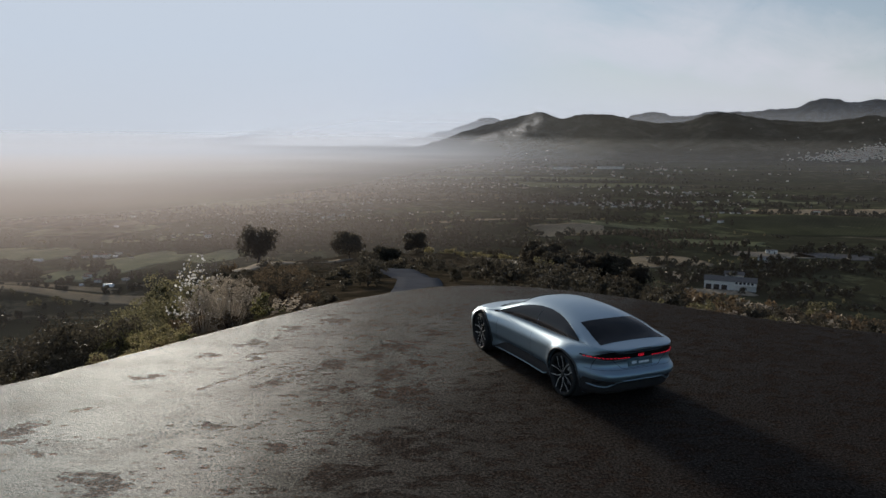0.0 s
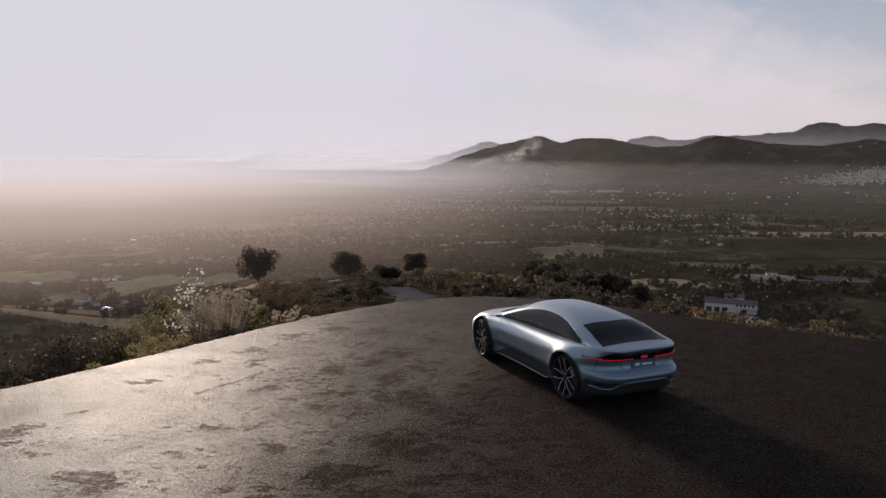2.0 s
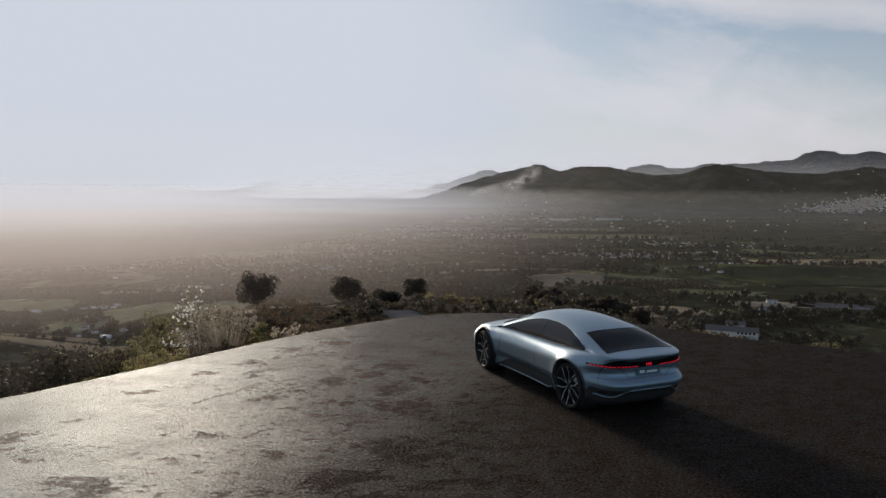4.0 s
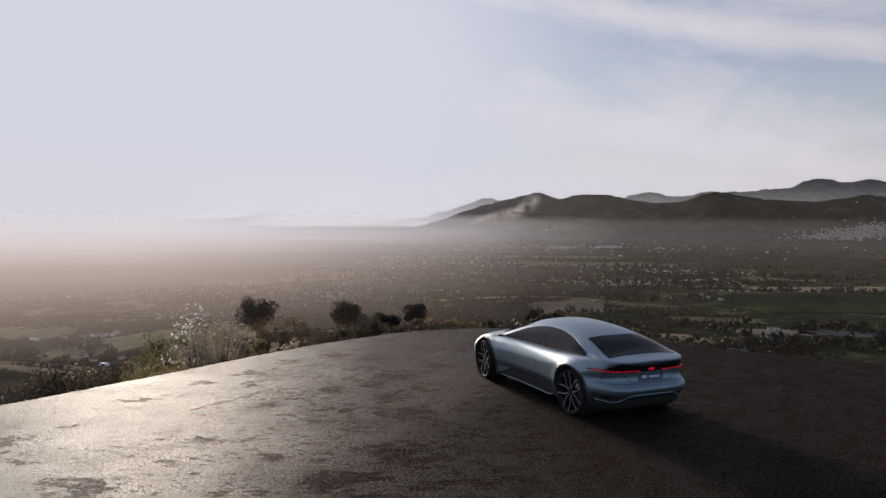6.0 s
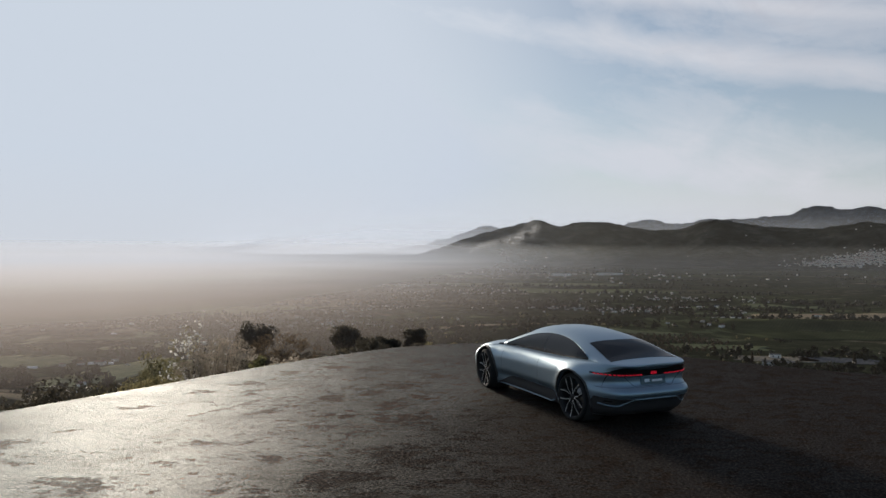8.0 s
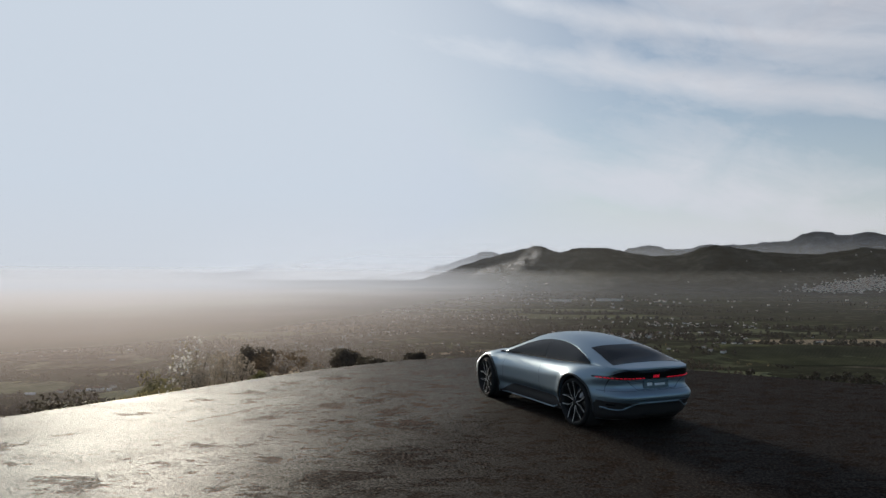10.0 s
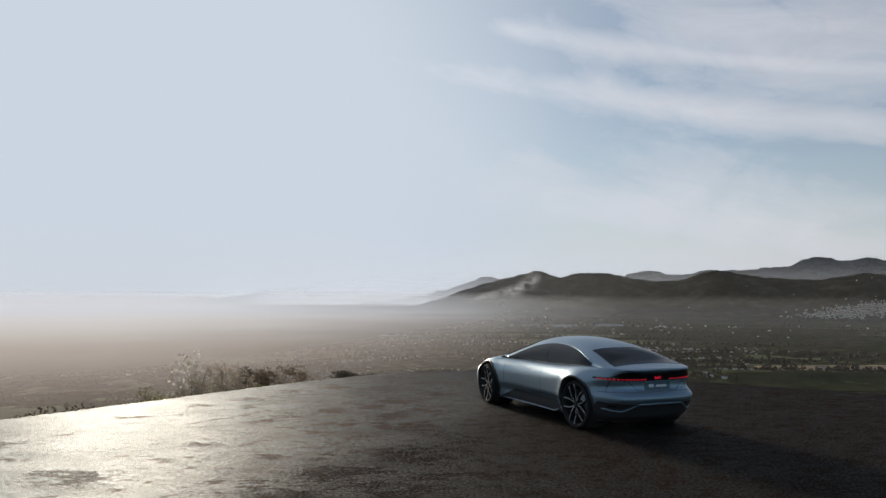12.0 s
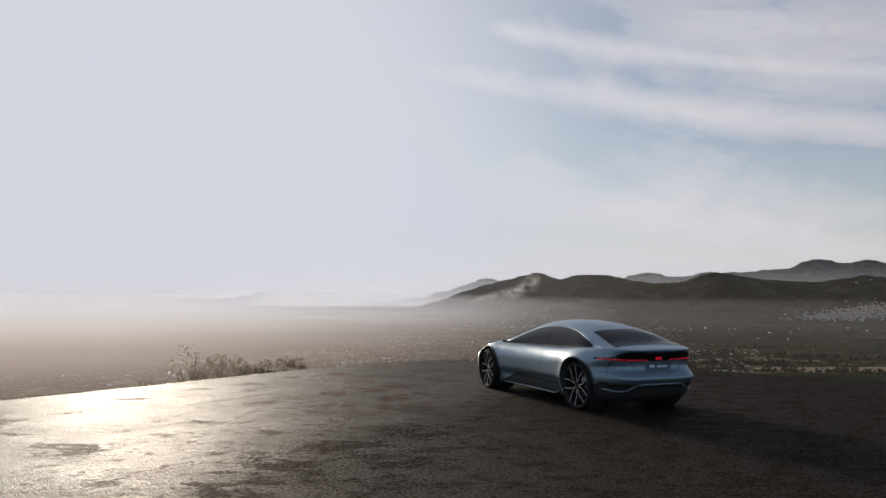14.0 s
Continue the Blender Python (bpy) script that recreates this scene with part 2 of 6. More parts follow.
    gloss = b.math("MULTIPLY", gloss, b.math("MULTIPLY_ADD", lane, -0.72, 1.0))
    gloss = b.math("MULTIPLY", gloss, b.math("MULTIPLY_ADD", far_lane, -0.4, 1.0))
    height = b.math("ADD", b.math("MULTIPLY", grain, 0.9), b.math("MULTIPLY", b.noise(pos, 75.0, 3, 0.7), 0.5))
    height = b.math("ADD", height, b.math("MULTIPLY", stones, b.math("MULTIPLY_ADD", coarse, -1.6, -0.35)))
    height = b.math("ADD", height, b.math("MULTIPLY", hollow, -0.5))
    # glare cooled by a blue specular tint
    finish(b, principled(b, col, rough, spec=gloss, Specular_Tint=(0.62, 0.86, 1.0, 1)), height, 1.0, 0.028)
    return m


def land():
    """Scrub and dry grass near by, fields and groves farther out."""
    m, b = material("land")
    pos = b.n("ShaderNodeTexCoord").outputs["Object"]
    flat = b.n("ShaderNodeMapping", {0: pos, 3: (1, 1, 0)}).outputs[0]
    n1 = b.noise(flat, 0.5, 8, 0.65)
    n2 = b.noise(flat, 0.03, 6, 0.6)
    near = b.ramp(n1, (0.30, (0.024, 0.019, 0.0125)), (0.5, (0.052, 0.041, 0.027)), (0.70, (0.13, 0.097, 0.064)))
    warp = b.n("ShaderNodeVectorMath", {0: flat, 1: b.n("ShaderNodeVectorMath", {0: b.noise(flat, 0.012, 3, out=1), 1: (60, 60, 0)}, operation="MULTIPLY").outputs[0]}, operation="ADD").outputs[0]
    stretch = b.n("ShaderNodeMapping", {0: warp, 2: (0, 0, 0.5), 3: (0.6, 1.4, 1)}).outputs[0]
    cell = b.n("ShaderNodeTexVoronoi", {"Vector": stretch, "Scale": 0.0075}).outputs["Color"]
    pick = b.n("ShaderNodeSeparateColor", {0: cell}).outputs
    fields = b.ramp(pick[0], (0.0, (0.034, 0.040, 0.024)), (0.30, (0.092, 0.098, 0.056)), (0.55, (0.050, 0.055, 0.033)), (0.80, (0.21, 0.175, 0.12)), (0.9, (0.105, 0.115, 0.060)))
    clumps = b.ramp(b.noise(flat, 0.05, 7, 0.7), (0.42, grey(0)), (0.50, grey(1)))
    far = b.mix(b.math("MULTIPLY", clumps, 0.75), fields, (0.026, 0.029, 0.018, 1))
    dist = b.n("ShaderNodeVectorMath", {0: flat}, operation="LENGTH").outputs["Value"]
    fac = b.ramp(b.math("DIVIDE", dist, 400.0), (0.25, grey(0)), (0.6, grey(1)))
    col = b.mix(fac, near, far)
    hill = b.ramp(b.math("DIVIDE", dist, 4000.0), (0.5, grey(0)), (0.66, grey(1)))
    wood = b.ramp(b.noise(flat, 0.009, 10, 0.72), (0.40, (0.003, 0.004, 0.003)), (0.50, (0.018, 0.019, 0.017)), (0.62, (0.058, 0.055, 0.047)))
    col = b.mix(hill, col, wood)
    col = b.mix(b.math("MULTIPLY", n2, 0.6), col, b.mix(0.5, col, (0.03, 0.03, 0.018, 1)))
    relief = b.math("ADD", b.math("MULTIPLY", b.noise(flat, 1.4, 6, 0.7), 0.3), b.math("MULTIPLY", hill, b.math("MULTIPLY", b.noise(flat, 0.011, 8, 0.62), 60.0)))
    finish(b, principled(b, col, 1.0, spec=0.0), relief, 0.6, 1.0)
    return m


def leaves(name, dark, light, scale=1.0, through=0.5):
    m, b = material(name)
    isl = b.n("ShaderNodeNewGeometry").outputs["Random Per Island"]
    rnd = b.n("ShaderNodeObjectInfo").outputs["Random"]
    col = b.mix(isl, (*dark, 1), (*light, 1))
    col = b.mix(b.math("MULTIPLY", rnd, 0.35), col, (*dark, 1))
    bs = principled(b, col, 0.6, spec=0.25)
    tr = b.n("ShaderNodeBsdfTranslucent", {0: col})
    mx = b.n("ShaderNodeMixShader", {0: through, 1: bs.outputs[0], 2: tr.outputs[0]})
    b.n("ShaderNodeOutputMaterial", {0: mx.outputs[0]})
    return m


def haze_stuff(name, top, thick, edge, tone, clear, start):
    """Haze painted on a sheet: lets light through and scatters the rest. Densest low in the valley, with sunward glow
    set by bearing.
    """
    m, b = material(name)
    pos = b.n("ShaderNodeTexCoord").outputs["Object"]
    s = b.n("ShaderNodeSeparateXYZ", {0: pos}).outputs
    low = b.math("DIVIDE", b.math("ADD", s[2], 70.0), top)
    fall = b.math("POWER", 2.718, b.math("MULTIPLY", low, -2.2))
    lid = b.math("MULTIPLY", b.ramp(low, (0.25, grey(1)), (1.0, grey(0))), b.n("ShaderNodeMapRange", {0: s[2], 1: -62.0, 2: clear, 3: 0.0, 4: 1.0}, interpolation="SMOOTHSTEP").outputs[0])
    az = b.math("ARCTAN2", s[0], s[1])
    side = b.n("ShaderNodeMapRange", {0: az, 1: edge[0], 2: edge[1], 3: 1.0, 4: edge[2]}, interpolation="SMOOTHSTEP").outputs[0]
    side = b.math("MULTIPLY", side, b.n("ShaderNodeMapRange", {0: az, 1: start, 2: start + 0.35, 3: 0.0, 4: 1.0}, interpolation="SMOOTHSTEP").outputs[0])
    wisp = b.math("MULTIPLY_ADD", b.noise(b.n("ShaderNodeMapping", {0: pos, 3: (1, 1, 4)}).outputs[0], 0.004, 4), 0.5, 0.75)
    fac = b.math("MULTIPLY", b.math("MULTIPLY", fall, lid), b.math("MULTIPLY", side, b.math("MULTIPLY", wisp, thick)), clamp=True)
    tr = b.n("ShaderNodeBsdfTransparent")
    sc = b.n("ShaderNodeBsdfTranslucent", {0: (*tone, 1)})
    mx = b.n("ShaderNodeMixShader", {0: fac, 1: tr.outputs[0], 2: sc.outputs[0]})
    b.n("ShaderNodeOutputMaterial", {0: mx.outputs[0]})
    return m


def bowl_stuff():
    """Painted haze: deepens with distance, most towards the sun, and scatters sunlight on."""
    m, b = material("haze_bowl")
    pos = b.n("ShaderNodeTexCoord").outputs["Object"]
    s = b.n("ShaderNodeSeparateXYZ", {0: pos}).outputs
    r = b.n("ShaderNodeVectorMath", {0: b.n("ShaderNodeMapping", {0: pos, 3: (1, 1, 0)}).outputs[0]}, operation="LENGTH").outputs["Value"]
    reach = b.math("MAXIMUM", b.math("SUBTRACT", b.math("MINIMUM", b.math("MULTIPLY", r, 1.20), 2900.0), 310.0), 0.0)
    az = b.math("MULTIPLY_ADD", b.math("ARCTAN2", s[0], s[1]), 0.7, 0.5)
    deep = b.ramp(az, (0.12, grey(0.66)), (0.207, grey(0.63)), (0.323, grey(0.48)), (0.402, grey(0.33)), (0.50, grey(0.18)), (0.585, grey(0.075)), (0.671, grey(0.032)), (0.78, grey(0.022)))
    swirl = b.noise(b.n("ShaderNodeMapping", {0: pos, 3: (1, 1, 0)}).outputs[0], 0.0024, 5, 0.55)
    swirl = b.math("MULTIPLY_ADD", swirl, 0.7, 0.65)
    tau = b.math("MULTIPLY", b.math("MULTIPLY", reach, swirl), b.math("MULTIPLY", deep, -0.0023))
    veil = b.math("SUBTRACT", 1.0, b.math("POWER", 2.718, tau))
    rise = b.math("POWER", 2.718, b.math("DIVIDE", b.math("MAXIMUM", b.math("ADD", s[2], 46.0), 0.0), -110.0))
    slope = b.math("DIVIDE", b.math("SUBTRACT", s[2], 3.0), r)
    lid = b.n("ShaderNodeMapRange", {0: slope, 1: -0.006, 2: 0.012, 3: 1.0, 4: 0.0}, interpolation="SMOOTHSTEP").outputs[0]
    # thin painted veil that pales the dark mountains
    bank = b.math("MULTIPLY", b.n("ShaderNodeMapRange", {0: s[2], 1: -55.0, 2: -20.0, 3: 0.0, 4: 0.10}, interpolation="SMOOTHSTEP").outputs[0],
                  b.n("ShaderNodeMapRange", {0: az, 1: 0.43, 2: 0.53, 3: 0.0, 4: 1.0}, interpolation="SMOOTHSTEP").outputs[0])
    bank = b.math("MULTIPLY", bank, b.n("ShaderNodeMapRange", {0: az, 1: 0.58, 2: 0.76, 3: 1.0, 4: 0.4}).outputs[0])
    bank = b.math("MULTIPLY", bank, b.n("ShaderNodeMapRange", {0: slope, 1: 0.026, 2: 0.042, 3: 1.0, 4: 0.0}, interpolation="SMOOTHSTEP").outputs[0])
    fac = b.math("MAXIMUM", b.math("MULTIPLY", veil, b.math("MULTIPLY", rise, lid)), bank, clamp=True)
    # haze colour painted by distance: warm near, bluer far, neutral far right
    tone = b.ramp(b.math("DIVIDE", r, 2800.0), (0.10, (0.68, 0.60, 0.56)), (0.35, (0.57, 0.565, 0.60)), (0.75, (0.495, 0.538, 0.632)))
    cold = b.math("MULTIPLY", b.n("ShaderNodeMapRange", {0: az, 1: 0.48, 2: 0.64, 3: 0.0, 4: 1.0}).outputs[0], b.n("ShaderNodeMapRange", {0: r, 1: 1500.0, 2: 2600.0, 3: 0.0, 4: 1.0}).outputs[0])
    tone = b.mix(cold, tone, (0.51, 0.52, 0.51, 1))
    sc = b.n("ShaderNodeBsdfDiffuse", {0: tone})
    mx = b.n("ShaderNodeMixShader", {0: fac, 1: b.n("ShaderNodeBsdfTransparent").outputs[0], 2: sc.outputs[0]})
    b.n("ShaderNodeOutputMaterial", {0: mx.outputs[0]})
    return m


ASPHALT, LAND = asphalt(), land()
BARK = plain("bark", (0.055, 0.042, 0.032), 0.9, vary=0.3, scale=12, bump=0.6)
LEAF_DARK = leaves("leaf_dark", (0.042, 0.037, 0.027), (0.125, 0.107, 0.075), through=0.5)
LEAF_FAR = leaves("leaf_far", (0.018, 0.021, 0.014), (0.060, 0.062, 0.038), through=0.3)
LEAF_OLIVE = leaves("leaf_olive", (0.100, 0.092, 0.050), (0.28, 0.25, 0.135), through=0.6)
LEAF_DRY = leaves("leaf_dry", (0.085, 0.060, 0.038), (0.24, 0.175, 0.105))
LEAF_PALE = leaves("leaf_pale", (0.24, 0.20, 0.155), (0.52, 0.45, 0.36), through=0.6)
LEAF_GREEN = leaves("leaf_green", (0.095, 0.095, 0.040), (0.29, 0.265, 0.125), through=0.6)
LEAF_GOLD = leaves("leaf_gold", (0.14, 0.122, 0.056), (0.37, 0.32, 0.165), through=0.65)
BLOSSOM = leaves("blossom", (0.74, 0.71, 0.67), (0.88, 0.86, 0.82))
PLASTER = plain("plaster", (0.87, 0.82, 0.74), 0.85, vary=0.08, scale=1.0)
TILE_ROOF = plain("tile_roof", (0.22, 0.11, 0.07), 0.8, vary=0.25, scale=2.0)
DARK_PANE = plain("dark_pane", (0.02, 0.022, 0.025), 0.15, vary=0.1)
TIN = plain("tin", (0.13, 0.125, 0.12), 0.85, spec=0.02, vary=0.2)
OLD_ASPHALT = plain("old_asphalt", (0.095, 0.097, 0.105), 0.95, spec=0.0, vary=0.3, scale=0.8, bump=0.3)

# ---- the land ----
def smooth(a, b, v):
    k = np.clip((np.asarray(v, float) - a) / (b - a), 0, 1)
    return k * k * (3 - 2 * k)


def spline(points, v):
    """A smooth curve through (position, value) pairs."""
    xs, ys = np.array(points, float).T
    v = np.asarray(v, float)
    slope = np.gradient(ys, xs)
    i = np.clip(np.searchsorted(xs, v) - 1, 0, len(xs) - 2)
    h = xs[i + 1] - xs[i]
    k = np.clip((v - xs[i]) / h, 0, 1)
    return (ys[i] * (1 + 2 * k) * (1 - k) ** 2 + slope[i] * h * k * (1 - k) ** 2 + ys[i + 1] * k * k * (3 - 2 * k) - slope[i + 1] * h * k * k * (1 - k))


def ripple(x, y, size, seed=0.0, octaves=4):
    """Smooth irregular relief, about -1 to 1, made of turned waves."""
    out, amp, total = 0.0, 1.0, 0.0
    rng = np.random.RandomState(int(seed * 7 + 3))
    for _ in range(octaves):
        for _ in range(3):
            a, p = rng.uniform(0, 6.283), rng.uniform(0, 6.283)
            q = rng.uniform(0, 6.283)
            u = (x * math.cos(a) + y * math.sin(a)) / size * 6.283
            v = (-x * math.sin(a) + y * math.cos(a)) / size * 6.283
            out = out + amp * np.sin(u + p + 1.3 * np.sin(v * 0.7 + q))
            total += amp * 0.6
        size, amp = size * 0.47, amp * 0.52
    return out / total


class Curve:
    """The same smooth curve for single values, quick to call."""

    def __init__(self, points):
        self.x, self.y = [float(p[0]) for p in points], [float(p[1]) for p in points]
        self.s = [float(v) for v in np.gradient(self.y, self.x)]

    def __call__(self, v):
        x, y, s = self.x, self.y, self.s
        if v <= x[0]:
            return y[0]
        if v >= x[-1]:
            return y[-1]
        i = 0
        while x[i + 1] < v:
            i += 1
        h = x[i + 1] - x[i]
        k = (v - x[i]) / h
        return y[i] * (1 + 2 * k) * (1 - k) ** 2 + s[i] * h * k * (1 - k) ** 2 + y[i + 1] * k * k * (3 - 2 * k) - s[i + 1] * h * k * k * (1 - k)


# outer edge of the bend, left to right as one walks up to it
EDGE = [(-24, -14), (-19.5, -4), (-15, 3.2), (-11, 8.2), (-7.62, 12.05), (-5.69, 14.72), (-3.46, 17.94), (-1.02, 20.39),
        (0.9, 21.15), (2.6, 21.0), (4.84, 19.93), (6.3, 18.75), (7.85, 17.55), (10.17, 16.2), (13.5, 14.9), (18, 13.6), (26, 12.0), (40, 10.5)]
edge_s = np.linspace(0, len(EDGE) - 1, 240)
EDGE_LINE = np.stack([spline([(i, e[k]) for i, e in enumerate(EDGE)], edge_s) for k in (0, 1)], 1)
VALLEY = -66.0
RIDGE_NEAR = [(-60, -1.1), (-30, -1.2), (-8.13, -1.6), (-5.0, -1.4), (-2.9, -0.98), (-0.27, -0.22), (1.92, 0.58), (4.09, 1.21), (5.82, 1.61), (7.32, 1.96), (8.83, 1.54), (10.94, 1.85),
              (13.04, 1.69), (14.7, 1.41), (16.74, 1.17), (18.32, 1.38), (20.41, 2.03), (22.14, 1.7), (24.37, 1.43), (26.52, 1.31), (28.23, 1.42), (29.71, 1.76),
              (32, 1.5), (40, 1.9), (60, 1.2), (100, 0.8)]
RIDGE_FAR = [(-60, -1.0), (-25, -1.05), (-11.55, -1.02), (-8.0, -0.80), (-6.39, -0.62), (-2.02, -0.06), (0.6, 0.62), (3.65, 1.51), (4.96, 1.26), (9.27, 1.12), (13.87, 1.57), (15.68, 2.07),
             (17.11, 1.66), (19.45, 1.95), (22.49, 2.06), (25.03, 2.28), (27.26, 2.91), (28.81, 2.55), (30.11, 2.79), (32, 2.5), (45, 2.2), (60, 1.5), (100, 1.0)]


# how steeply the hill falls beyond the rim, by bearing, and how far that slope reaches
SLOPE = [(-60, 0.40), (-40, 0.38), (-24, 0.34), (-20.5, 0.25), (-18, 0.165), (-14.5, 0.142), (-9, 0.140), (0, 0.142), (8, 0.155), (15, 0.180), (22, 0.20), (30, 0.215), (60, 0.25)]
REACH = [(-60, 300), (-24, 200), (-20.5, 120), (-18, 72), (-14.5, 74), (-9, 76), (0, 88), (8, 95), (15, 92), (22, 80), (30, 72), (60, 90)]


# low hills in the valley: place, half width, half depth, height, turn
KNOLLS = [(70, 566, 95, 40, 8.0, -3), (112, 492, 42, 26, 4.5, 8), (-110, 655, 90, 32, 7.0, 38), (-198, 300, 34, 24, 5.0, -14), (-60, 500, 70, 30, 4.0, 12), (330, 640, 130, 26, 3.5, 2), (-270, 700, 130, 40, 4.0, 6)]


def edge_gap(x, y):
    """Distance beyond the road's edge (negative on the road's side)."""
    shape = np.shape(x)
    p = np.stack([np.ravel(x), np.ravel(y)], 1).astype(float)
    out = np.empty(len(p))
    a, b = EDGE_LINE[:-1], EDGE_LINE[1:]
    ab = b - a
    for k in range(0, len(p), 4000):
        q = p[k:k + 4000, None] - a
        f = np.clip((q * ab).sum(2) / (ab * ab).sum(1), 0, 1)
        off = q - f[..., None] * ab
        d = np.hypot(off[..., 0], off[..., 1])
        j = d.argmin(1)
        r = np.arange(len(j))
        side = ab[j, 0] * off[r, j, 1] - ab[j, 1] * off[r, j, 0]
        out[k:k + 4000] = d[r, j] * np.sign(side)
    return out.reshape(shape)


def land_z(x, y):
    x, y = np.asarray(x, float), np.asarray(y, float)
    d = np.maximum(edge_gap(x, y), -3.0)
    r, az = np.hypot(x, y), np.degrees(np.arctan2(x, y))
    out = np.maximum(d, 0)
    steep = spline(SLOPE, np.clip(az, -60, 60))
    reach = spline(REACH, np.clip(az, -60, 60))
    hill = -0.9 * smooth(0.2, 3.0, d) - steep * out - 0.30 * np.logaddexp(0, (out - reach) / 8) * 8
    hill = hill + (0.35 * ripple(x, y, 14, 1) + 0.7 * ripple(x, y, 45, 2)) * smooth(6, 40, d)
    floor = VALLEY + 3.5 * ripple(x, y, 900, 3) * smooth(250, 700, r) + 1.2 * ripple(x, y, 240, 4)
    for hx, hy, hw, hd, up, turn in KNOLLS:
        c, s = math.cos(radians(turn)), math.sin(radians(turn))
        u, v = ((x - hx) * c + (y - hy) * s) / hw, ((y - hy) * c - (x - hx) * s) / hd
        floor = floor + up * np.exp(-u * u - v * v)
    floor = floor + 4.0 * np.maximum(ripple(x, y * 1.8, 420, 31, 3), 0) * smooth(560, 800, r)
    z = np.logaddexp(hill / 6, floor / 6) * 6
    # ridges along the far side of the valley
    for ridge, at, foot, seed in ((RIDGE_NEAR, 3500.0, 760.0, 5), (RIDGE_FAR, 4650.0, 800.0, 6)):
        top = 4.0 + at * np.tan(np.radians(spline(ridge, np.clip(az, -60, 100)) + (0.07 if seed == 5 else 0.14) * ripple(az, 0 * az, 2.2, seed, 6)))
        rise = smooth(at - foot, at, r) * (1 - 0.8 * smooth(at, at + 700, r))
        gully = (ripple(x, y, 330, seed, 3) * 8 - np.abs(ripple(x, y, 190, seed + 9, 3)) * 16) * rise * (1 - smooth(at - 200, at - 10, r) * 0.8) + rise * (4.5 * ripple(x, y, 95, seed + 4, 3) - 3)
        z = np.maximum(z, VALLEY + (top - VALLEY) * rise + gully)
    behind = smooth(110, 150, np.abs(az)) * smooth(20, 120, r)
    z = z * (1 - behind) + behind * (3 + 5 * ripple(x, y, 150, 8))
    near = smooth(9, 5, d) * smooth(300, 200, r)
    z = z * (1 - near) + near * np.minimum(z, -0.10 - 0.05 * np.clip(d, 0, 4))
    return np.where(d < -0.2, np.minimum(z, -0.25), z)


def mesh_from(name, verts, faces, mat, flat=False):
    me = bpy.data.meshes.new(name)
    me.from_pydata([tuple(v) for v in verts], [], faces)
    if mat is not None:
        me.materials.append(mat)
    if not flat:
        me.polygons.foreach_set("use_smooth", [True] * len(me.polygons))
    me.update()
    return me


def grid_faces(rows, cols, loop=False):
    out = []
    for i in range(rows - 1):
        for j in range(cols if loop else cols - 1):
            k = (j + 1) % cols
            out.append((i * cols + j, i * cols + k, (i + 1) * cols + k, (i + 1) * cols + j))
    return out


def build_ground():
    az = np.radians(np.concatenate([np.arange(-50, 50, 0.3), np.arange(50, 310, 3.0)]))
    rad = np.concatenate([np.arange(2, 60, 1.5), np.geomspace(60, 2650, 150), np.linspace(2670, 4950, 130)])
    rr, aa = np.meshgrid(rad, az, indexing="ij")
    x, y = rr * np.sin(aa), rr * np.cos(aa)
    z = land_z(x, y)
    verts = np.stack([x, y, z], -1).reshape(-1, 3).tolist()
    faces = grid_faces(len(rad), len(az), loop=True)
    hub = len(verts)
    verts.append((0, 0, -0.25))
    faces += [(hub, (j + 1) % len(az), j) for j in range(len(az))]
    faces = [f[::-1] for f in faces]
    return tagged(new("ground", mesh_from("ground", verts, faces, LAND)), "scrubby hillside falling to a wide valley of fields, with mountains behind", "ground", kind="structure")


build_ground()


def build_road():
    """The bend: a slab of worn asphalt with a ragged rim."""
    rim = [Vector((x, y, 0)) for x, y in EDGE_LINE]
    rng = random.Random(4)
    for v in rim:
        v.x += rng.uniform(-0.02, 0.02)
        v.y += rng.uniform(-0.02, 0.02)
    steps = [0.0, 0.004, 0.03, 0.15, 0.35, 0.6, 0.8, 1.0]
    verts, n = [], len(rim)
    rows = []
    drop = [(1.0, -0.3), (1.0, -0.02)]
    for s, z in drop:
        rows.append([(v.x, v.y, z) for v in rim])
    for s in steps[1:]:
        rows.append([(*(v.lerp(Vector((v.x * 0.6, -22, 0)), s)).xy, 0.0) for v in rim])
    for row in rows:
        verts += row
    faces = [f[::-1] for f in grid_faces(len(rows), n)]
    me = mesh_from("road", verts, faces, ASPHALT, flat=True)
    return tagged(new("road", me), "worn grey asphalt bend with patched hollows and a ragged rim", "road", kind="structure")


build_road()

# ---- parts ----
def part(name, data, parent, label=""):
    """Links a mesh as one object under a thing or a part."""
    ob = new(name, data)
    ob.parent = parent
    return tagged(ob, label) if label else ob


def from_bm(name, bm, mat, smooth_shade=True):
    me = bpy.data.meshes.new(name)
    bm.normal_update()
    bm.to_mesh(me)
    bm.free()
    me.materials.append(mat)
    me.polygons.foreach_set("use_smooth", [smooth_shade] * len(me.polygons))
    return me


def box_bm(sx, sy, sz, bevel=0.0, at=(0, 0, 0), segs=1):
    bm = bmesh.new()
    bmesh.ops.create_cube(bm, size=1.0, matrix=Matrix.Translation(at) @ Matrix.Diagonal((sx, sy, sz, 1)))
    if bevel:
        bmesh.ops.bevel(bm, geom=list(bm.edges), offset=bevel, segments=segs, affect="EDGES", profile=0.5)
    return bm


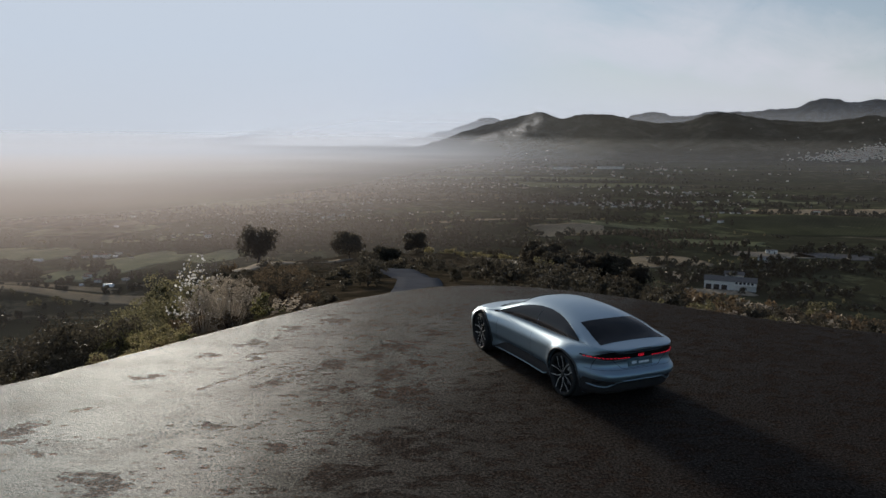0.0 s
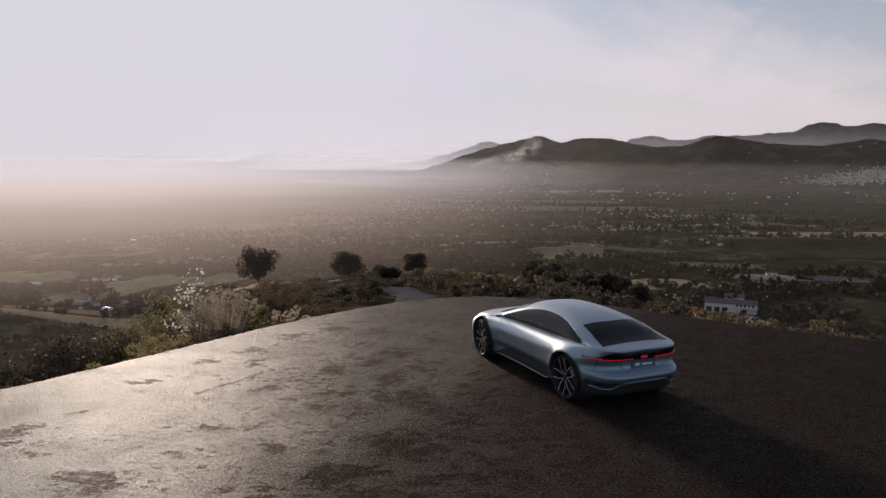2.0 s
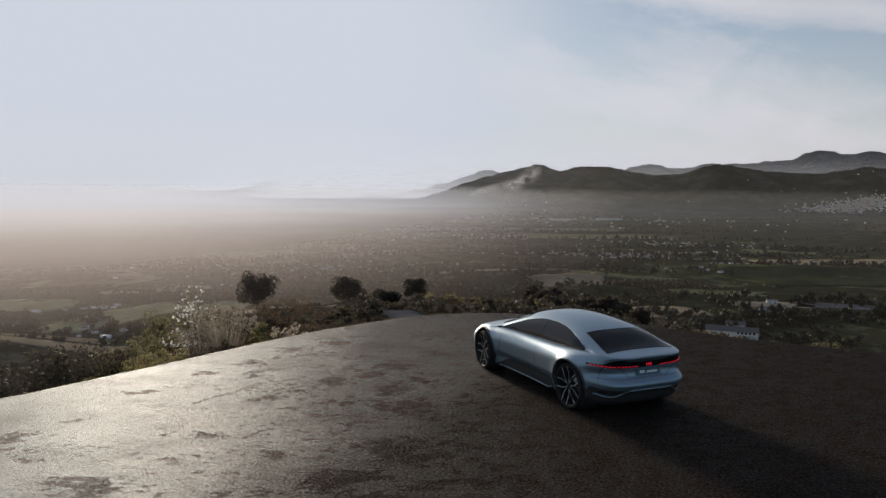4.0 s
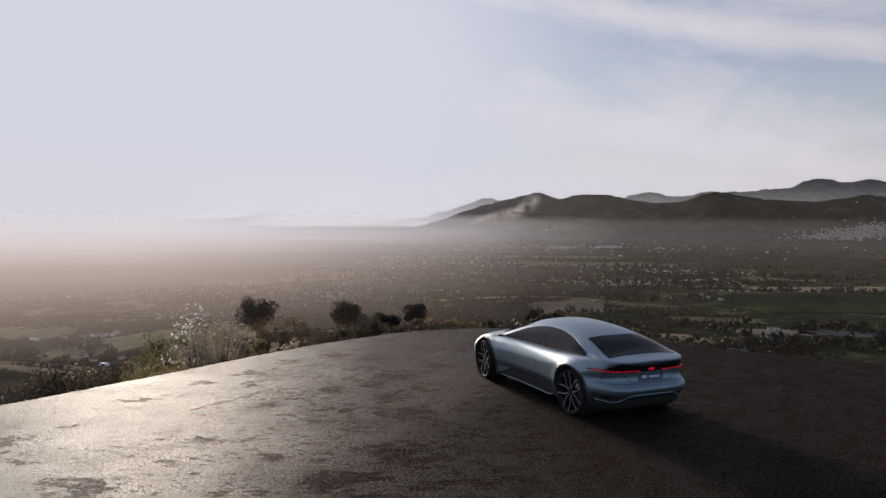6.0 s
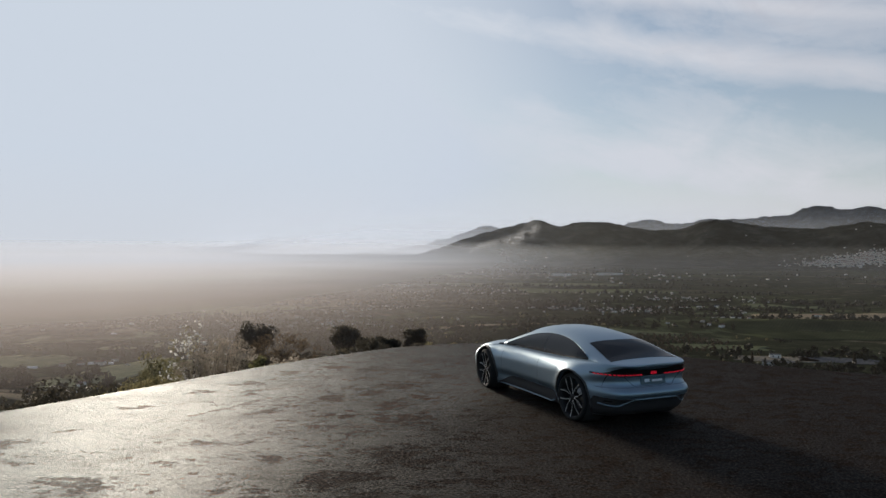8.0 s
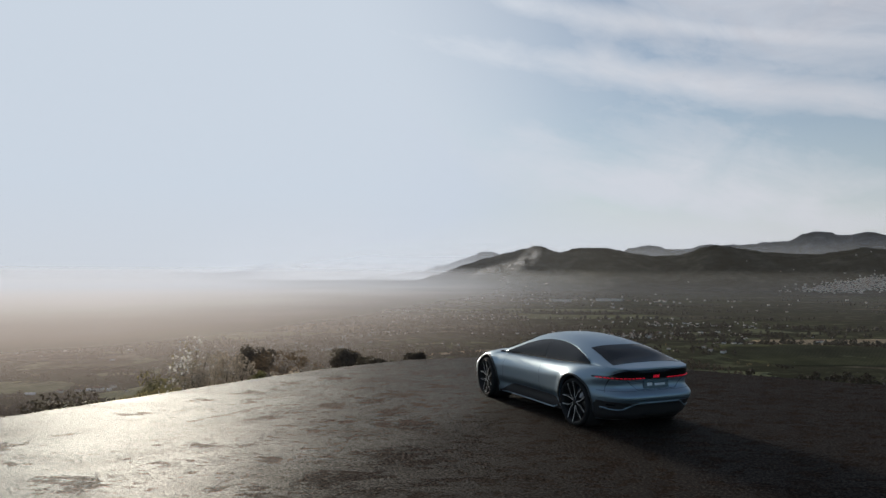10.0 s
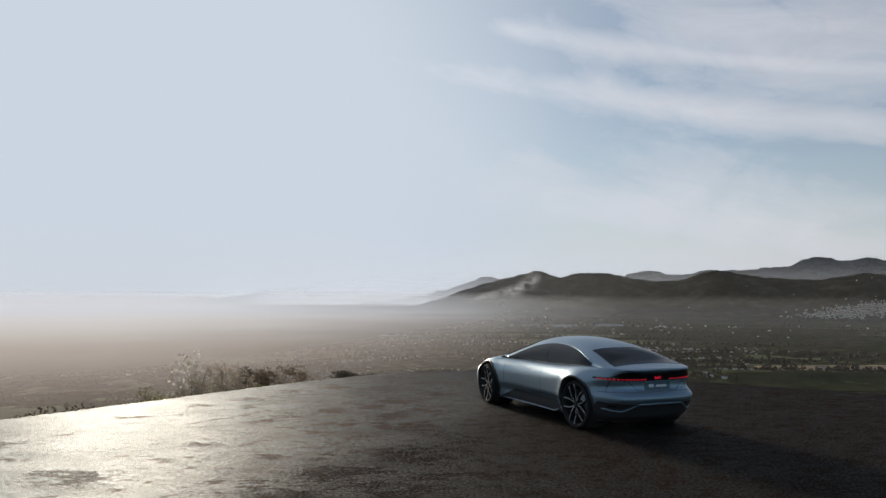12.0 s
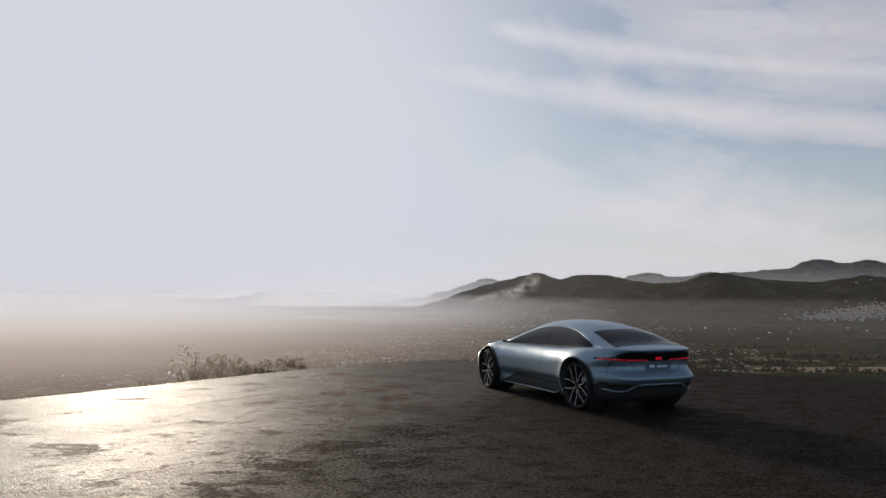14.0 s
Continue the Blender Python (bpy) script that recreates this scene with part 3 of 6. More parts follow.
def lathe(profile, steps=48, axis="x"):
    """Turns (radius, along) pairs about the x axis."""
    verts, n = [], len(profile)
    for i in range(steps):
        a = 2 * math.pi * i / steps
        verts += [(along, r * math.cos(a), r * math.sin(a)) for r, along in profile]
    faces = []
    for i in range(steps):
        k = (i + 1) % steps
        faces += [(i * n + j, i * n + j + 1, k * n + j + 1, k * n + j) for j in range(n - 1)]
    return verts, faces


def strip(points, radius, mat, name, sides=8, closed=False):
    """A round bar along points."""
    pts = [Vector(p) for p in points]
    verts, faces = [], []
    for i, p in enumerate(pts):
        a, c = pts[max(i - 1, 0)], pts[min(i + 1, len(pts) - 1)]
        t = (c - a).normalized()
        u = t.cross(Vector((0, 0, 1)))
        u = u.normalized() if u.length > 1e-4 else Vector((1, 0, 0))
        v = u.cross(t)
        r = float(radius[i] if isinstance(radius, (list, tuple)) else radius)
        verts += [p + r * (math.cos(2 * math.pi * k / sides) * u + math.sin(2 * math.pi * k / sides) * v) for k in range(sides)]
    faces = grid_faces(len(pts), sides, loop=True)
    faces.append(tuple(range(sides))[::-1])
    faces.append(tuple(range((len(pts) - 1) * sides, len(pts) * sides)))
    return mesh_from(name, verts, faces, mat)


# ---- the car ----
def car_paint():
    m, b = material("car_paint")
    pos = b.n("ShaderNodeTexCoord").outputs["Object"]
    fleck = b.noise(pos, 900, 2)
    dust = b.noise(pos, 2.5, 5)
    col = b.mix(b.math("MULTIPLY", fleck, 0.3), (0.28, 0.375, 0.445, 1), (0.40, 0.475, 0.535, 1))
    col = b.mix(b.math("MULTIPLY", dust, 0.10), col, (0.35, 0.33, 0.30, 1))
    rough = b.math("MULTIPLY_ADD", dust, 0.10, 0.36)
    finish(b, principled(b, col, rough, metal=0.75, Coat_Weight=0.22, Coat_Roughness=0.14))
    return m


def lamp_red():
    m, b = material("lamp_red")
    finish(b, principled(b, (0.5, 0.01, 0.02, 1), 0.3, Emission_Color=(1.0, 0.02, 0.06, 1), Emission_Strength=0.34))
    return m


PAINT, LAMP_RED = car_paint(), lamp_red()
GLASS_DARK = plain("tinted_glass", (0.012, 0.013, 0.015), 0.07, spec=0.22, vary=0.05, bump=0.0)
GLASS_REAR = plain("rear_glass", (0.016, 0.017, 0.020), 0.12, spec=0.07, vary=0.05, bump=0.0)
GLOSS_BLACK = plain("gloss_black", (0.010, 0.010, 0.011), 0.16, vary=0.05, bump=0.0)
TRIM_BLACK = plain("trim_black", (0.048, 0.045, 0.044), 0.55, spec=0.2, vary=0.1, bump=0.02)
RUBBER = plain("rubber", (0.036, 0.035, 0.034), 0.85, spec=0.08, vary=0.15, scale=20)
CLADDING = plain("cladding", (0.070, 0.068, 0.066), 0.5, spec=0.3, vary=0.1)
ALLOY = plain("alloy", (0.78, 0.77, 0.75), 0.30, metal=0.2, vary=0.05, bump=0.0)
ALLOY_DARK = plain("alloy_dark", (0.032, 0.031, 0.030), 0.45, spec=0.2, vary=0.05, bump=0.0)
STEEL = plain("steel", (0.40, 0.40, 0.40), 0.35, metal=1.0, vary=0.1)
PLATE_GREY = plain("plate_grey", (0.10, 0.15, 0.17), 0.4, vary=0.05)
PLATE_WHITE = plain("plate_white", (0.75, 0.78, 0.80), 0.5, vary=0.03)

HALF_BASE, WHEEL_R = 1.475, 0.378
ROOF = Curve([(-2.50, 0.975), (-2.40, 0.995), (-2.2, 1.035), (-2.0, 1.085), (-1.6, 1.222), (-1.2, 1.318), (-0.8, 1.372), (-0.4, 1.388), (0.0, 1.368), (0.35, 1.307), (0.7, 1.192), (1.0, 1.07), (1.2, 1.00),
        (1.5, 0.945), (1.9, 0.87), (2.2, 0.77), (2.36, 0.66), (2.46, 0.55)])
BELT = Curve([(-2.50, 0.955), (-2.2, 0.985), (-1.9, 0.985), (-1.475, 0.97), (-0.9, 0.93), (0.0, 0.905), (0.8, 0.895), (1.2, 0.885), (1.6, 0.85), (2.0, 0.76), (2.3, 0.64), (2.46, 0.53)])
TAIL = Curve([(0.16, -2.08), (0.24, -2.24), (0.33, -2.30), (0.43, -2.35), (0.50, -2.42), (0.56, -2.435), (0.605, -2.40), (0.655, -2.335), (0.73, -2.305), (0.82, -2.32), (0.90, -2.335), (0.955, -2.38), (1.0, -2.42), (1.05, -2.43)])
NOSE = Curve([(0.16, 2.10), (0.25, 2.28), (0.4, 2.36), (0.55, 2.36), (0.7, 2.31), (0.85, 2.20), (1.05, 2.1)])
WIDE = Curve([(-2.4, 0.955), (-1.9, 0.985), (-1.475, 0.998), (-1.0, 0.96), (-0.3, 0.925), (0.5, 0.925), (1.0, 0.95), (1.475, 0.97), (1.9, 0.945), (2.4, 0.90)])
LEAN = Curve([(0.0, 0.90), (0.15, 0.958), (0.3, 0.975), (0.45, 0.980), (0.62, 0.990), (0.76, 0.990), (0.87, 0.962), (0.95, 0.925), (1.0, 0.885)])


def shell_round(u):
    n = 7.0 if u > 0 else 5.2
    return max(1 - abs(u) ** n, 0.0) ** (1 / n)


def ease(a, b, v):
    k = min(max((v - a) / (b - a), 0.0), 1.0)
    return k * k * (3 - 2 * k)


def side_point(u, f):
    """A point of the right flank: u from tail (-1) to nose (1), f from sill (0) to belt (1)."""
    y0 = u * 2.36
    belt = float(BELT(y0))
    z = 0.17 + (belt - 0.17) * f
    back, front = float(TAIL(z)), float(NOSE(z))
    y = (front + back) / 2 + u * (front - back) / 2
    wide = float(WIDE(y)) * float(LEAN(f))
    mid = ease(1.25, 0.75, abs(y))
    wide += 0.020 * mid * math.exp(-((z - 0.45) / 0.065) ** 2)
    wide -= 0.065 * mid * math.exp(-((z - 0.36) / 0.10) ** 2) + 0.03 * mid * math.exp(-((z - 0.25) / 0.12) ** 2)
    for yw in (-HALF_BASE, HALF_BASE):
        wide += 0.02 * math.exp(-((math.hypot(y - yw, z - WHEEL_R) - 0.45) / 0.07) ** 2)
        wide += (0.022 if yw < 0 else 0.006) * math.exp(-((y - yw) / 0.50) ** 2 - ((z - 0.80) / 0.10) ** 2)
    wide -= 0.040 * ease(-1.75, -2.15, y) * math.exp(-((z - 0.71) / 0.075) ** 2)
    return Vector((wide * float(shell_round(u)), y, z))


def top_point(u, a):
    """A point of the right upper body: a from the belt (0) over the cantrail to the centre line (1)."""
    edge = side_point(u, 1.0)
    y0 = edge.y
    roof = float(ROOF(y0))
    h = max(roof - edge.z, 0.004)
    cabin = ease(0.06, 0.22, h)
    ledge = 0.075 * cabin * min(edge.x / 0.8, 1.0)
    if a < 0.12:
        k = a / 0.12
        return Vector((edge.x - ledge * k, y0, edge.z + 0.018 * math.sin(k * 1.57) * cabin))
    k = (a - 0.12) / 0.88
    ang = k * math.pi / 2
    x = (edge.x - ledge) * math.cos(ang) ** (2 / (2.0 + 0.55 * cabin))
    z = edge.z + 0.018 * cabin + (h - 0.018 * cabin) * math.sin(ang) ** (2 / (2.0 + 0.35 * cabin))
    return Vector((max(x, 0.0), y0, z))


def shell_us(n):
    s = np.linspace(-1, 1, n)
    return np.sign(s) * (1 - (1 - np.abs(s)) ** 1.9)


def car_body(parent):
    us = shell_us(121)
    low = np.concatenate([np.linspace(0, 0.5, 14), np.linspace(0.53, 1.0, 12)])
    high = np.concatenate([[0.04, 0.08, 0.12], np.linspace(0.16, 1.0, 26)])
    verts = []
    for u in us:
        row = [side_point(u, f) for f in low] + [top_point(u, a) for a in high]
        verts += [Vector((0, row[0].y, row[0].z))] + row + [Vector((-p.x, p.y, p.z)) for p in row[-2::-1]]
    cols = len(verts) // len(us)
    faces = grid_faces(len(us), cols, loop=True)
    me = mesh_from("body", verts, faces, PAINT)
    bm = bmesh.new()
    bm.from_mesh(me)
    bmesh.ops.remove_doubles(bm, verts=bm.verts, dist=0.0008)
    bmesh.ops.dissolve_degenerate(bm, dist=0.0005, edges=bm.edges)
    bmesh.ops.recalc_face_normals(bm, faces=bm.faces)
    bm.to_mesh(me)
    bm.free()
    body = part("body", me, parent, "matt silver-blue metallic paint")
    # wheel arches cut out of the shell
    cut = bmesh.new()
    for yw in (-HALF_BASE, HALF_BASE):
        for side in (-1, 1):
            bmesh.ops.create_cone(cut, cap_ends=True, segments=64, radius1=0.422, radius2=0.422, depth=0.62,
                                  matrix=Matrix.Translation((side * 0.93, yw, WHEEL_R + 0.012)) @ Matrix.Rotation(math.pi / 2, 4, "Y"))
    knife = new("knife", from_bm("knife", cut, TRIM_BLACK))
    mod = body.modifiers.new("arches", "BOOLEAN")
    mod.operation, mod.object, mod.solver = "DIFFERENCE", knife, "EXACT"
    done = bpy.data.meshes.new_from_object(body.evaluated_get(bpy.context.evaluated_depsgraph_get()))
    body.modifiers.clear()
    body.data = done
    bpy.data.objects.remove(knife)
    done.polygons.foreach_set("use_smooth", [True] * len(done.polygons))
    done.set_sharp_from_angle(angle=radians(38))
    return body


def patch(name, at, rows, cols, mat, parent, lift=0.005, label="", deep=0.012, flip=False):
    """A thin panel that follows the shell: at(i, j) in 0..1 gives its points."""
    p = [[at(i / (rows - 1), j / (cols - 1)) for j in range(cols)] for i in range(rows)]
    verts = []
    outs = []
    for i in range(rows):
        for j in range(cols):
            a = p[min(i + 1, rows - 1)][j] - p[max(i - 1, 0)][j]
            b = p[i][min(j + 1, cols - 1)] - p[i][max(j - 1, 0)]
            nrm = a.cross(b)
            if nrm.length < 1e-9:
                nrm = Vector((p[i][j].x, p[i][j].y * 0.3, 0.3))
            outs.append(nrm.normalized() * (-1 if flip else 1))
    n = rows * cols
    flat = [q for row in p for q in row]
    verts = [q + o * lift for q, o in zip(flat, outs)] + [q - o * deep for q, o in zip(flat, outs)]
    faces = grid_faces(rows, cols)
    rim = [j for j in range(cols)] + [i * cols + cols - 1 for i in range(1, rows)] + [(rows - 1) * cols + j for j in range(cols - 2, -1, -1)] + [i * cols for i in range(rows - 2, 0, -1)]
    faces += [(rim[k], rim[(k + 1) % len(rim)], n + rim[(k + 1) % len(rim)], n + rim[k]) for k in range(len(rim))]
    bm = bmesh.new()
    me = mesh_from(name, verts, faces, mat)
    bm.from_mesh(me)
    bmesh.ops.recalc_face_normals(bm, faces=bm.faces)
    bm.to_mesh(me)
    bm.free()
    me.set_sharp_from_angle(angle=radians(50))
    return part(name, me, parent, label)


def y_to_u(y):
    """The station whose belt point lies at y."""
    lo, hi = -1.0, 1.0
    for _ in range(30):
        mid = (lo + hi) / 2
        lo, hi = (mid, hi) if side_point(mid, 1.0).y < y else (lo, mid)
    return (lo + hi) / 2


def mirrored(p, side):
    return Vector((p.x * side, p.y, p.z))


def car_wheel(parent, side, y, steer=0.0):
    hub = new("wheel")
    hub.parent = parent
    hub.matrix_basis = pose(side * 0.835, y, WHEEL_R, 0, 0, steer + (180 if side < 0 else 0))
    # x points out of the car
    r, k = WHEEL_R, 0.13
    tyre = [(0.318, k - 0.02), (0.330, k), (0.345, k + 0.006), (0.363, k - 0.004), (r - 0.004, k - 0.022), (r, k - 0.045), (r, -k + 0.045), (r - 0.008, -k + 0.02), (0.345, -k), (0.315, -k + 0.02)]
    part("tyre", mesh_from("tyre", *lathe(tyre, 64), RUBBER), hub, "low-profile black rubber tyre")
    rim = [(0.322, k - 0.006), (0.328, k - 0.016), (0.312, k - 0.022), (0.302, k - 0.05), (0.295, -k + 0.03), (0.32, -k + 0.01)]
    part("rim", mesh_from("rim", *lathe(rim, 64), ALLOY_DARK), hub)
    lip = [(0.321, k - 0.004), (0.327, k + 0.002), (0.331, k - 0.006), (0.321, k - 0.010)]
    part("rim_lip", mesh_from("rim_lip", *lathe(lip, 64), ALLOY_DARK), hub)
    part("brake_disc", mesh_from("brake_disc", *lathe([(0.02, 0.0), (0.19, 0.0), (0.19, -0.03), (0.02, -0.03)], 40), STEEL), hub)
    part("hub_cap", mesh_from("hub_cap", *lathe([(0.001, k - 0.025), (0.045, k - 0.028), (0.058, k - 0.045), (0.06, -0.02)], 32), ALLOY_DARK), hub)
    # five pairs of dark spokes with bright machined faces
    for i in range(5):
        for s in (-1, 1):
            a0, a1 = radians(72 * i + s * 9), radians(72 * i + s * 23)
            inner, outer = 0.056, 0.319
            pts = []
            for rad, ang, wid in ((inner, a0, 0.020), (0.175, a0 * 0.72 + a1 * 0.28, 0.019), (outer, a1, 0.030)):
                c, d = math.cos(ang), math.sin(ang)
                pts.append((rad * c, rad * d, -d * wid / 2, c * wid / 2))
            verts, dep = [], [k - 0.030, k - 0.022, k - 0.014]
            for (py, pz, ty, tz), x in zip(pts, dep):
                verts += [(x, py + ty, pz + tz), (x, py - ty, pz - tz), (x - 0.045, py - ty * 1.6, pz - tz * 1.6), (x - 0.045, py + ty * 1.6, pz + tz * 1.6)]
            f = grid_faces(3, 4, loop=True) + [(0, 1, 2, 3), (11, 10, 9, 8)]
            face = []
            for (py, pz, ty, tz), x in zip(pts, dep):
                face += [(x + 0.003, py + ty * 0.45, pz + tz * 0.45), (x + 0.003, py - ty * 0.45, pz - tz * 0.45)]
            nv = len(verts)
            me = mesh_from("spoke", verts + face, f + [(nv, nv + 1, nv + 3, nv + 2), (nv + 2, nv + 3, nv + 5, nv + 4)], ALLOY_DARK, flat=True)
            me.materials.append(ALLOY)
            for p in list(me.polygons)[-2:]:
                p.material_index = 1
            part("spoke", me, hub)
    return hub


def build_car():
    car = new("car")
    tagged(car, "low silver-blue electric fastback saloon parked on worn asphalt", "car")
    car_body(car)
    tip_f, tip_r = 1.02, -1.70
    for side in (-1, 1):
        # side glass: front and rear pane with a thin post between
        def glass(y, k):
            t = (y - tip_r) / (tip_f - tip_r)
            top = 0.135 + 0.43 * max(math.sin(math.pi * t ** 0.80), 0) ** 0.62
            u = y_to_u(y)
            return mirrored(top_point(u, 0.13 + (top - 0.13) * k), side)
        for name, a, b in (("front_window", tip_f - 0.01, -0.345), ("rear_window", -0.355, tip_r + 0.01)):
            patch(name, lambda i, j: glass(a + (b - a) * i, j), 22, 8, GLASS_DARK, car, 0.004, "dark tinted side glass", flip=side > 0)
        for name, k in (("window_trim", 1.0), ("belt_trim", 0.0)):
            line = [glass(tip_f - 0.03 + (tip_r - tip_f + 0.06) * i / 30, k) for i in range(31)]
            part(name, strip([(p.x + side * 0.003, p.y, p.z + 0.002) for p in line], 0.0085 if k else 0.006, PAINT if k else TRIM_BLACK, name, 6), car, "slim bright window surround" if k else "")
        for hy in (0.02, -0.98):
            part("door_handle", strip([side_out(side, hy - 0.09 + 0.03 * i, 0.80) for i in range(7)], [0.001, 0.003, 0.004, 0.004, 0.004, 0.003, 0.001], PAINT, "door_handle", 6), car, "flush body-coloured door handle")
        part("door_line", strip([side_out(side, -1.02 - 0.12 * f, 0.42 + 0.55 * f) for f in np.linspace(0, 1, 9)], 0.0035, TRIM_BLACK, "door_line", 5), car)
        # dark sill panel with a bright blade under it
        def sill(y, k):
            t = (y + 1.03) / 2.06
            low, high = 0.165, 0.19 + 0.20 * ease(0.0, 0.16, t) * (1 - 0.9 * ease(0.72, 1.0, t)) * (0.85 + 0.15 * t)
            z = low + (high - low) * k
            u = y / 2.36
            for _ in range(4):
                q = side_point(u, 0)
                u += (y - q.y) / 2.36
            belt = side_point(u, 1).z
            return mirrored(side_point(u, max((z - 0.17) / (belt - 0.17), 0.0)), side)
        patch("side_skirt", lambda i, j: sill(-1.03 + 2.06 * i, j), 26, 6, TRIM_BLACK, car, 0.006, "matt black sill panel", flip=side < 0)
        blade = []
        for i in range(15):
            y = 1.0 - 1.9 * i / 14
            q = sill(y, 0.0)
            blade.append((q.x + side * (0.012 + 0.03 * i / 14), y, 0.185 - 0.01 * i / 14 + (0.05 if i == 14 else 0)))
        part("sill_blade", strip(blade, 0.010, PAINT, "sill_blade"), car, "slim bright trim blade")
        # camera pod in place of a mirror
        pod = box_bm(0.08, 0.05, 0.032, 0.013, (side * 0.925, 0.88, 0.955), 3)
        bmesh.ops.create_cube(pod, size=1.0, matrix=Matrix.Translation((side * 0.87, 0.88, 0.940)) @ Matrix.Diagonal((0.08, 0.03, 0.016, 1)))
        part("mirror_pod", from_bm("mirror_pod", pod, TRIM_BLACK), car, "small dark camera mirror pod")
        part("door_line", strip([sill_line for sill_line in [side_out(side, -0.38, f) for f in np.linspace(0.30, 0.97, 9)]], 0.0035, TRIM_BLACK, "door_line", 5), car)
        part("door_line", strip([side_out(side, 0.93 - 0.1 * f, f) for f in np.linspace(0.30, 0.97, 9)], 0.0035, TRIM_BLACK, "door_line", 5), car)
        for y, steer in ((-HALF_BASE, 0.0), (HALF_BASE, -8.0)):
            car_wheel(car, side, y, steer)
            lip = []
            for a in np.linspace(radians(-14), radians(194), 41):
                py, pz = y + 0.437 * math.cos(a), max(WHEEL_R + 0.012 + 0.437 * math.sin(a), 0.175)
                lip.append((side_at(side, py, pz, 0.004)))
            part("arch_trim", strip(lip, 0.017, CLADDING, "arch_trim", 8), car, "dark grey wheel-arch trim")
            liner = [(0.415, 0.10), (0.418, -0.02), (0.418, -0.30), (0.02, -0.30)]
            me = mesh_from("arch_liner", *lathe(liner, 40), TRIM_BLACK)
            ob = part("arch_liner", me, car)
            ob.matrix_basis = pose(side * 0.83, y, WHEEL_R + 0.012, 0, 0, 180 if side < 0 else 0)
    # rear screen and windscreen
    def screen(y0, y1, w0, w1, i, j):
        y = y0 + (y1 - y0) * i
        w = w0 + (w1 - w0) * i
        s = 2 * j - 1
        bow = 0.06 * (1 - s * s)
        u = y_to_u(y - bow * (1 - i))
        a_lo, a_hi = 0.12, 1.0
        for _ in range(24):
            mid = (a_lo + a_hi) / 2
            a_lo, a_hi = (mid, a_hi) if top_point(u, mid).x > abs(s) * w else (a_lo, mid)
        return mirrored(top_point(u, (a_lo + a_hi) / 2), 1 if s >= 0 else -1)
    patch("rear_screen", lambda i, j: screen(-1.40, -2.12, 0.55, 0.66, i, j), 16, 25, GLASS_REAR, car, 0.004, "dark tinted rear window")
    patch("windscreen", lambda i, j: screen(1.12, 0.42, 0.70, 0.54, i, j), 14, 21, GLASS_DARK, car, 0.004, "dark tinted windscreen", flip=True)
    # tail: dark light band round the back, red light segments, plate, diffuser
    tail_rows = {}

    def round_tail(t, z):
        """Even steps of arc from the left tip (-1) to the right tip (1)."""
        key = round(z, 4)
        if key not in tail_rows:
            us = -1 + np.linspace(0, 0.195, 90) ** 2.4 / 0.195 ** 1.4
            pts = [side_point(u, min((z - 0.17) / (side_point(u, 1).z - 0.17), 1.0)) for u in us]
            pts[0].x = 0.0
            tail_rows[key] = pts, np.concatenate([[0], np.cumsum([(b - a).length for a, b in zip(pts, pts[1:])])])
        pts, run = tail_rows[key]
        want = abs(t) * run[-1]
        i = min(int(np.searchsorted(run, want)), len(pts) - 1)
        i = max(i, 1)
        k = (want - run[i - 1]) / max(run[i] - run[i - 1], 1e-9)
        q = pts[i - 1].lerp(pts[i], k)
        return Vector((math.copysign(q.x, t) if t else 0.0, q.y, q.z))
    def band(i, j):
        t = 2 * i - 1
        mid = 1 - abs(t)
        low = 0.834 - 0.022 * ease(0.0, 0.5, mid)
        high = 0.858 + 0.094 * ease(0.18, 0.48, mid)
        return round_tail(t, float(low + (high - low) * j))
    patch("light_band", band, 61, 5, GLOSS_BLACK, car, 0.005, "gloss black panel across the tail")
    for side in (-1, 1):
        for i in range(13):
            t0 = (0.20 + 0.058 * i) * side
            def lamp(a, b, t0=t0, side=side):
                z = 0.832 - 0.012 * ease(0, 1, 1 - abs(t0)) + 0.015 * b
                return round_tail(t0 + side * (0.034 * a + 0.020 * (b - 0.5)), float(z))
            patch("tail_light", lamp, 3, 3, LAMP_RED, car, 0.010, "glowing red light segment", 0.002, flip=side < 0)
    for i in range(4):
        patch("tail_badge", lambda a, b: round_tail(-0.052 + 0.028 * i + 0.016 * a, 0.830 + 0.042 * b), 3, 3, LAMP_RED, car, 0.010, "glowing red badge bar", 0.002)
    plate = patch("number_plate", lambda a, b: round_tail(-0.215 + 0.43 * a, 0.672 + 0.115 * b), 7, 3, PLATE_GREY, car, 0.012, "dark plate with pale bars")
    for a, b in ((0.14, 0.34), (0.44, 0.86)):
        patch("plate_bar", lambda i, j: round_tail(-0.215 + 0.43 * (a + (b - a) * i), 0.707 + (0.048 if a < 0.3 else 0.034) * j), 5, 2, PLATE_WHITE, plate, 0.015, "", 0.001)
    patch("diffuser", lambda a, b: round_tail(-0.97 + 1.94 * a, 0.19 + (0.275 + 0.03 * abs(2 * a - 1) ** 2) * b), 41, 9, TRIM_BLACK, car, 0.008, "matt black rear diffuser")
    part("bumper_line", strip([round_tail(-0.93 + 1.86 * i / 40, 0.640) for i in range(41)], 0.0035, TRIM_BLACK, "bumper_line", 5), car)
    part("diffuser_trim", strip([round_tail(-0.86 + 1.72 * i / 40, 0.355 + 0.105 * ease(0.58, 0.34, abs(i / 20 - 1) * 0.86) + 0.03 * ease(0.75, 1.0, abs(i / 20 - 1))) for i in range(41)], 0.017, PAINT, "diffuser_trim", 6), car, "slim bright trim above the diffuser")
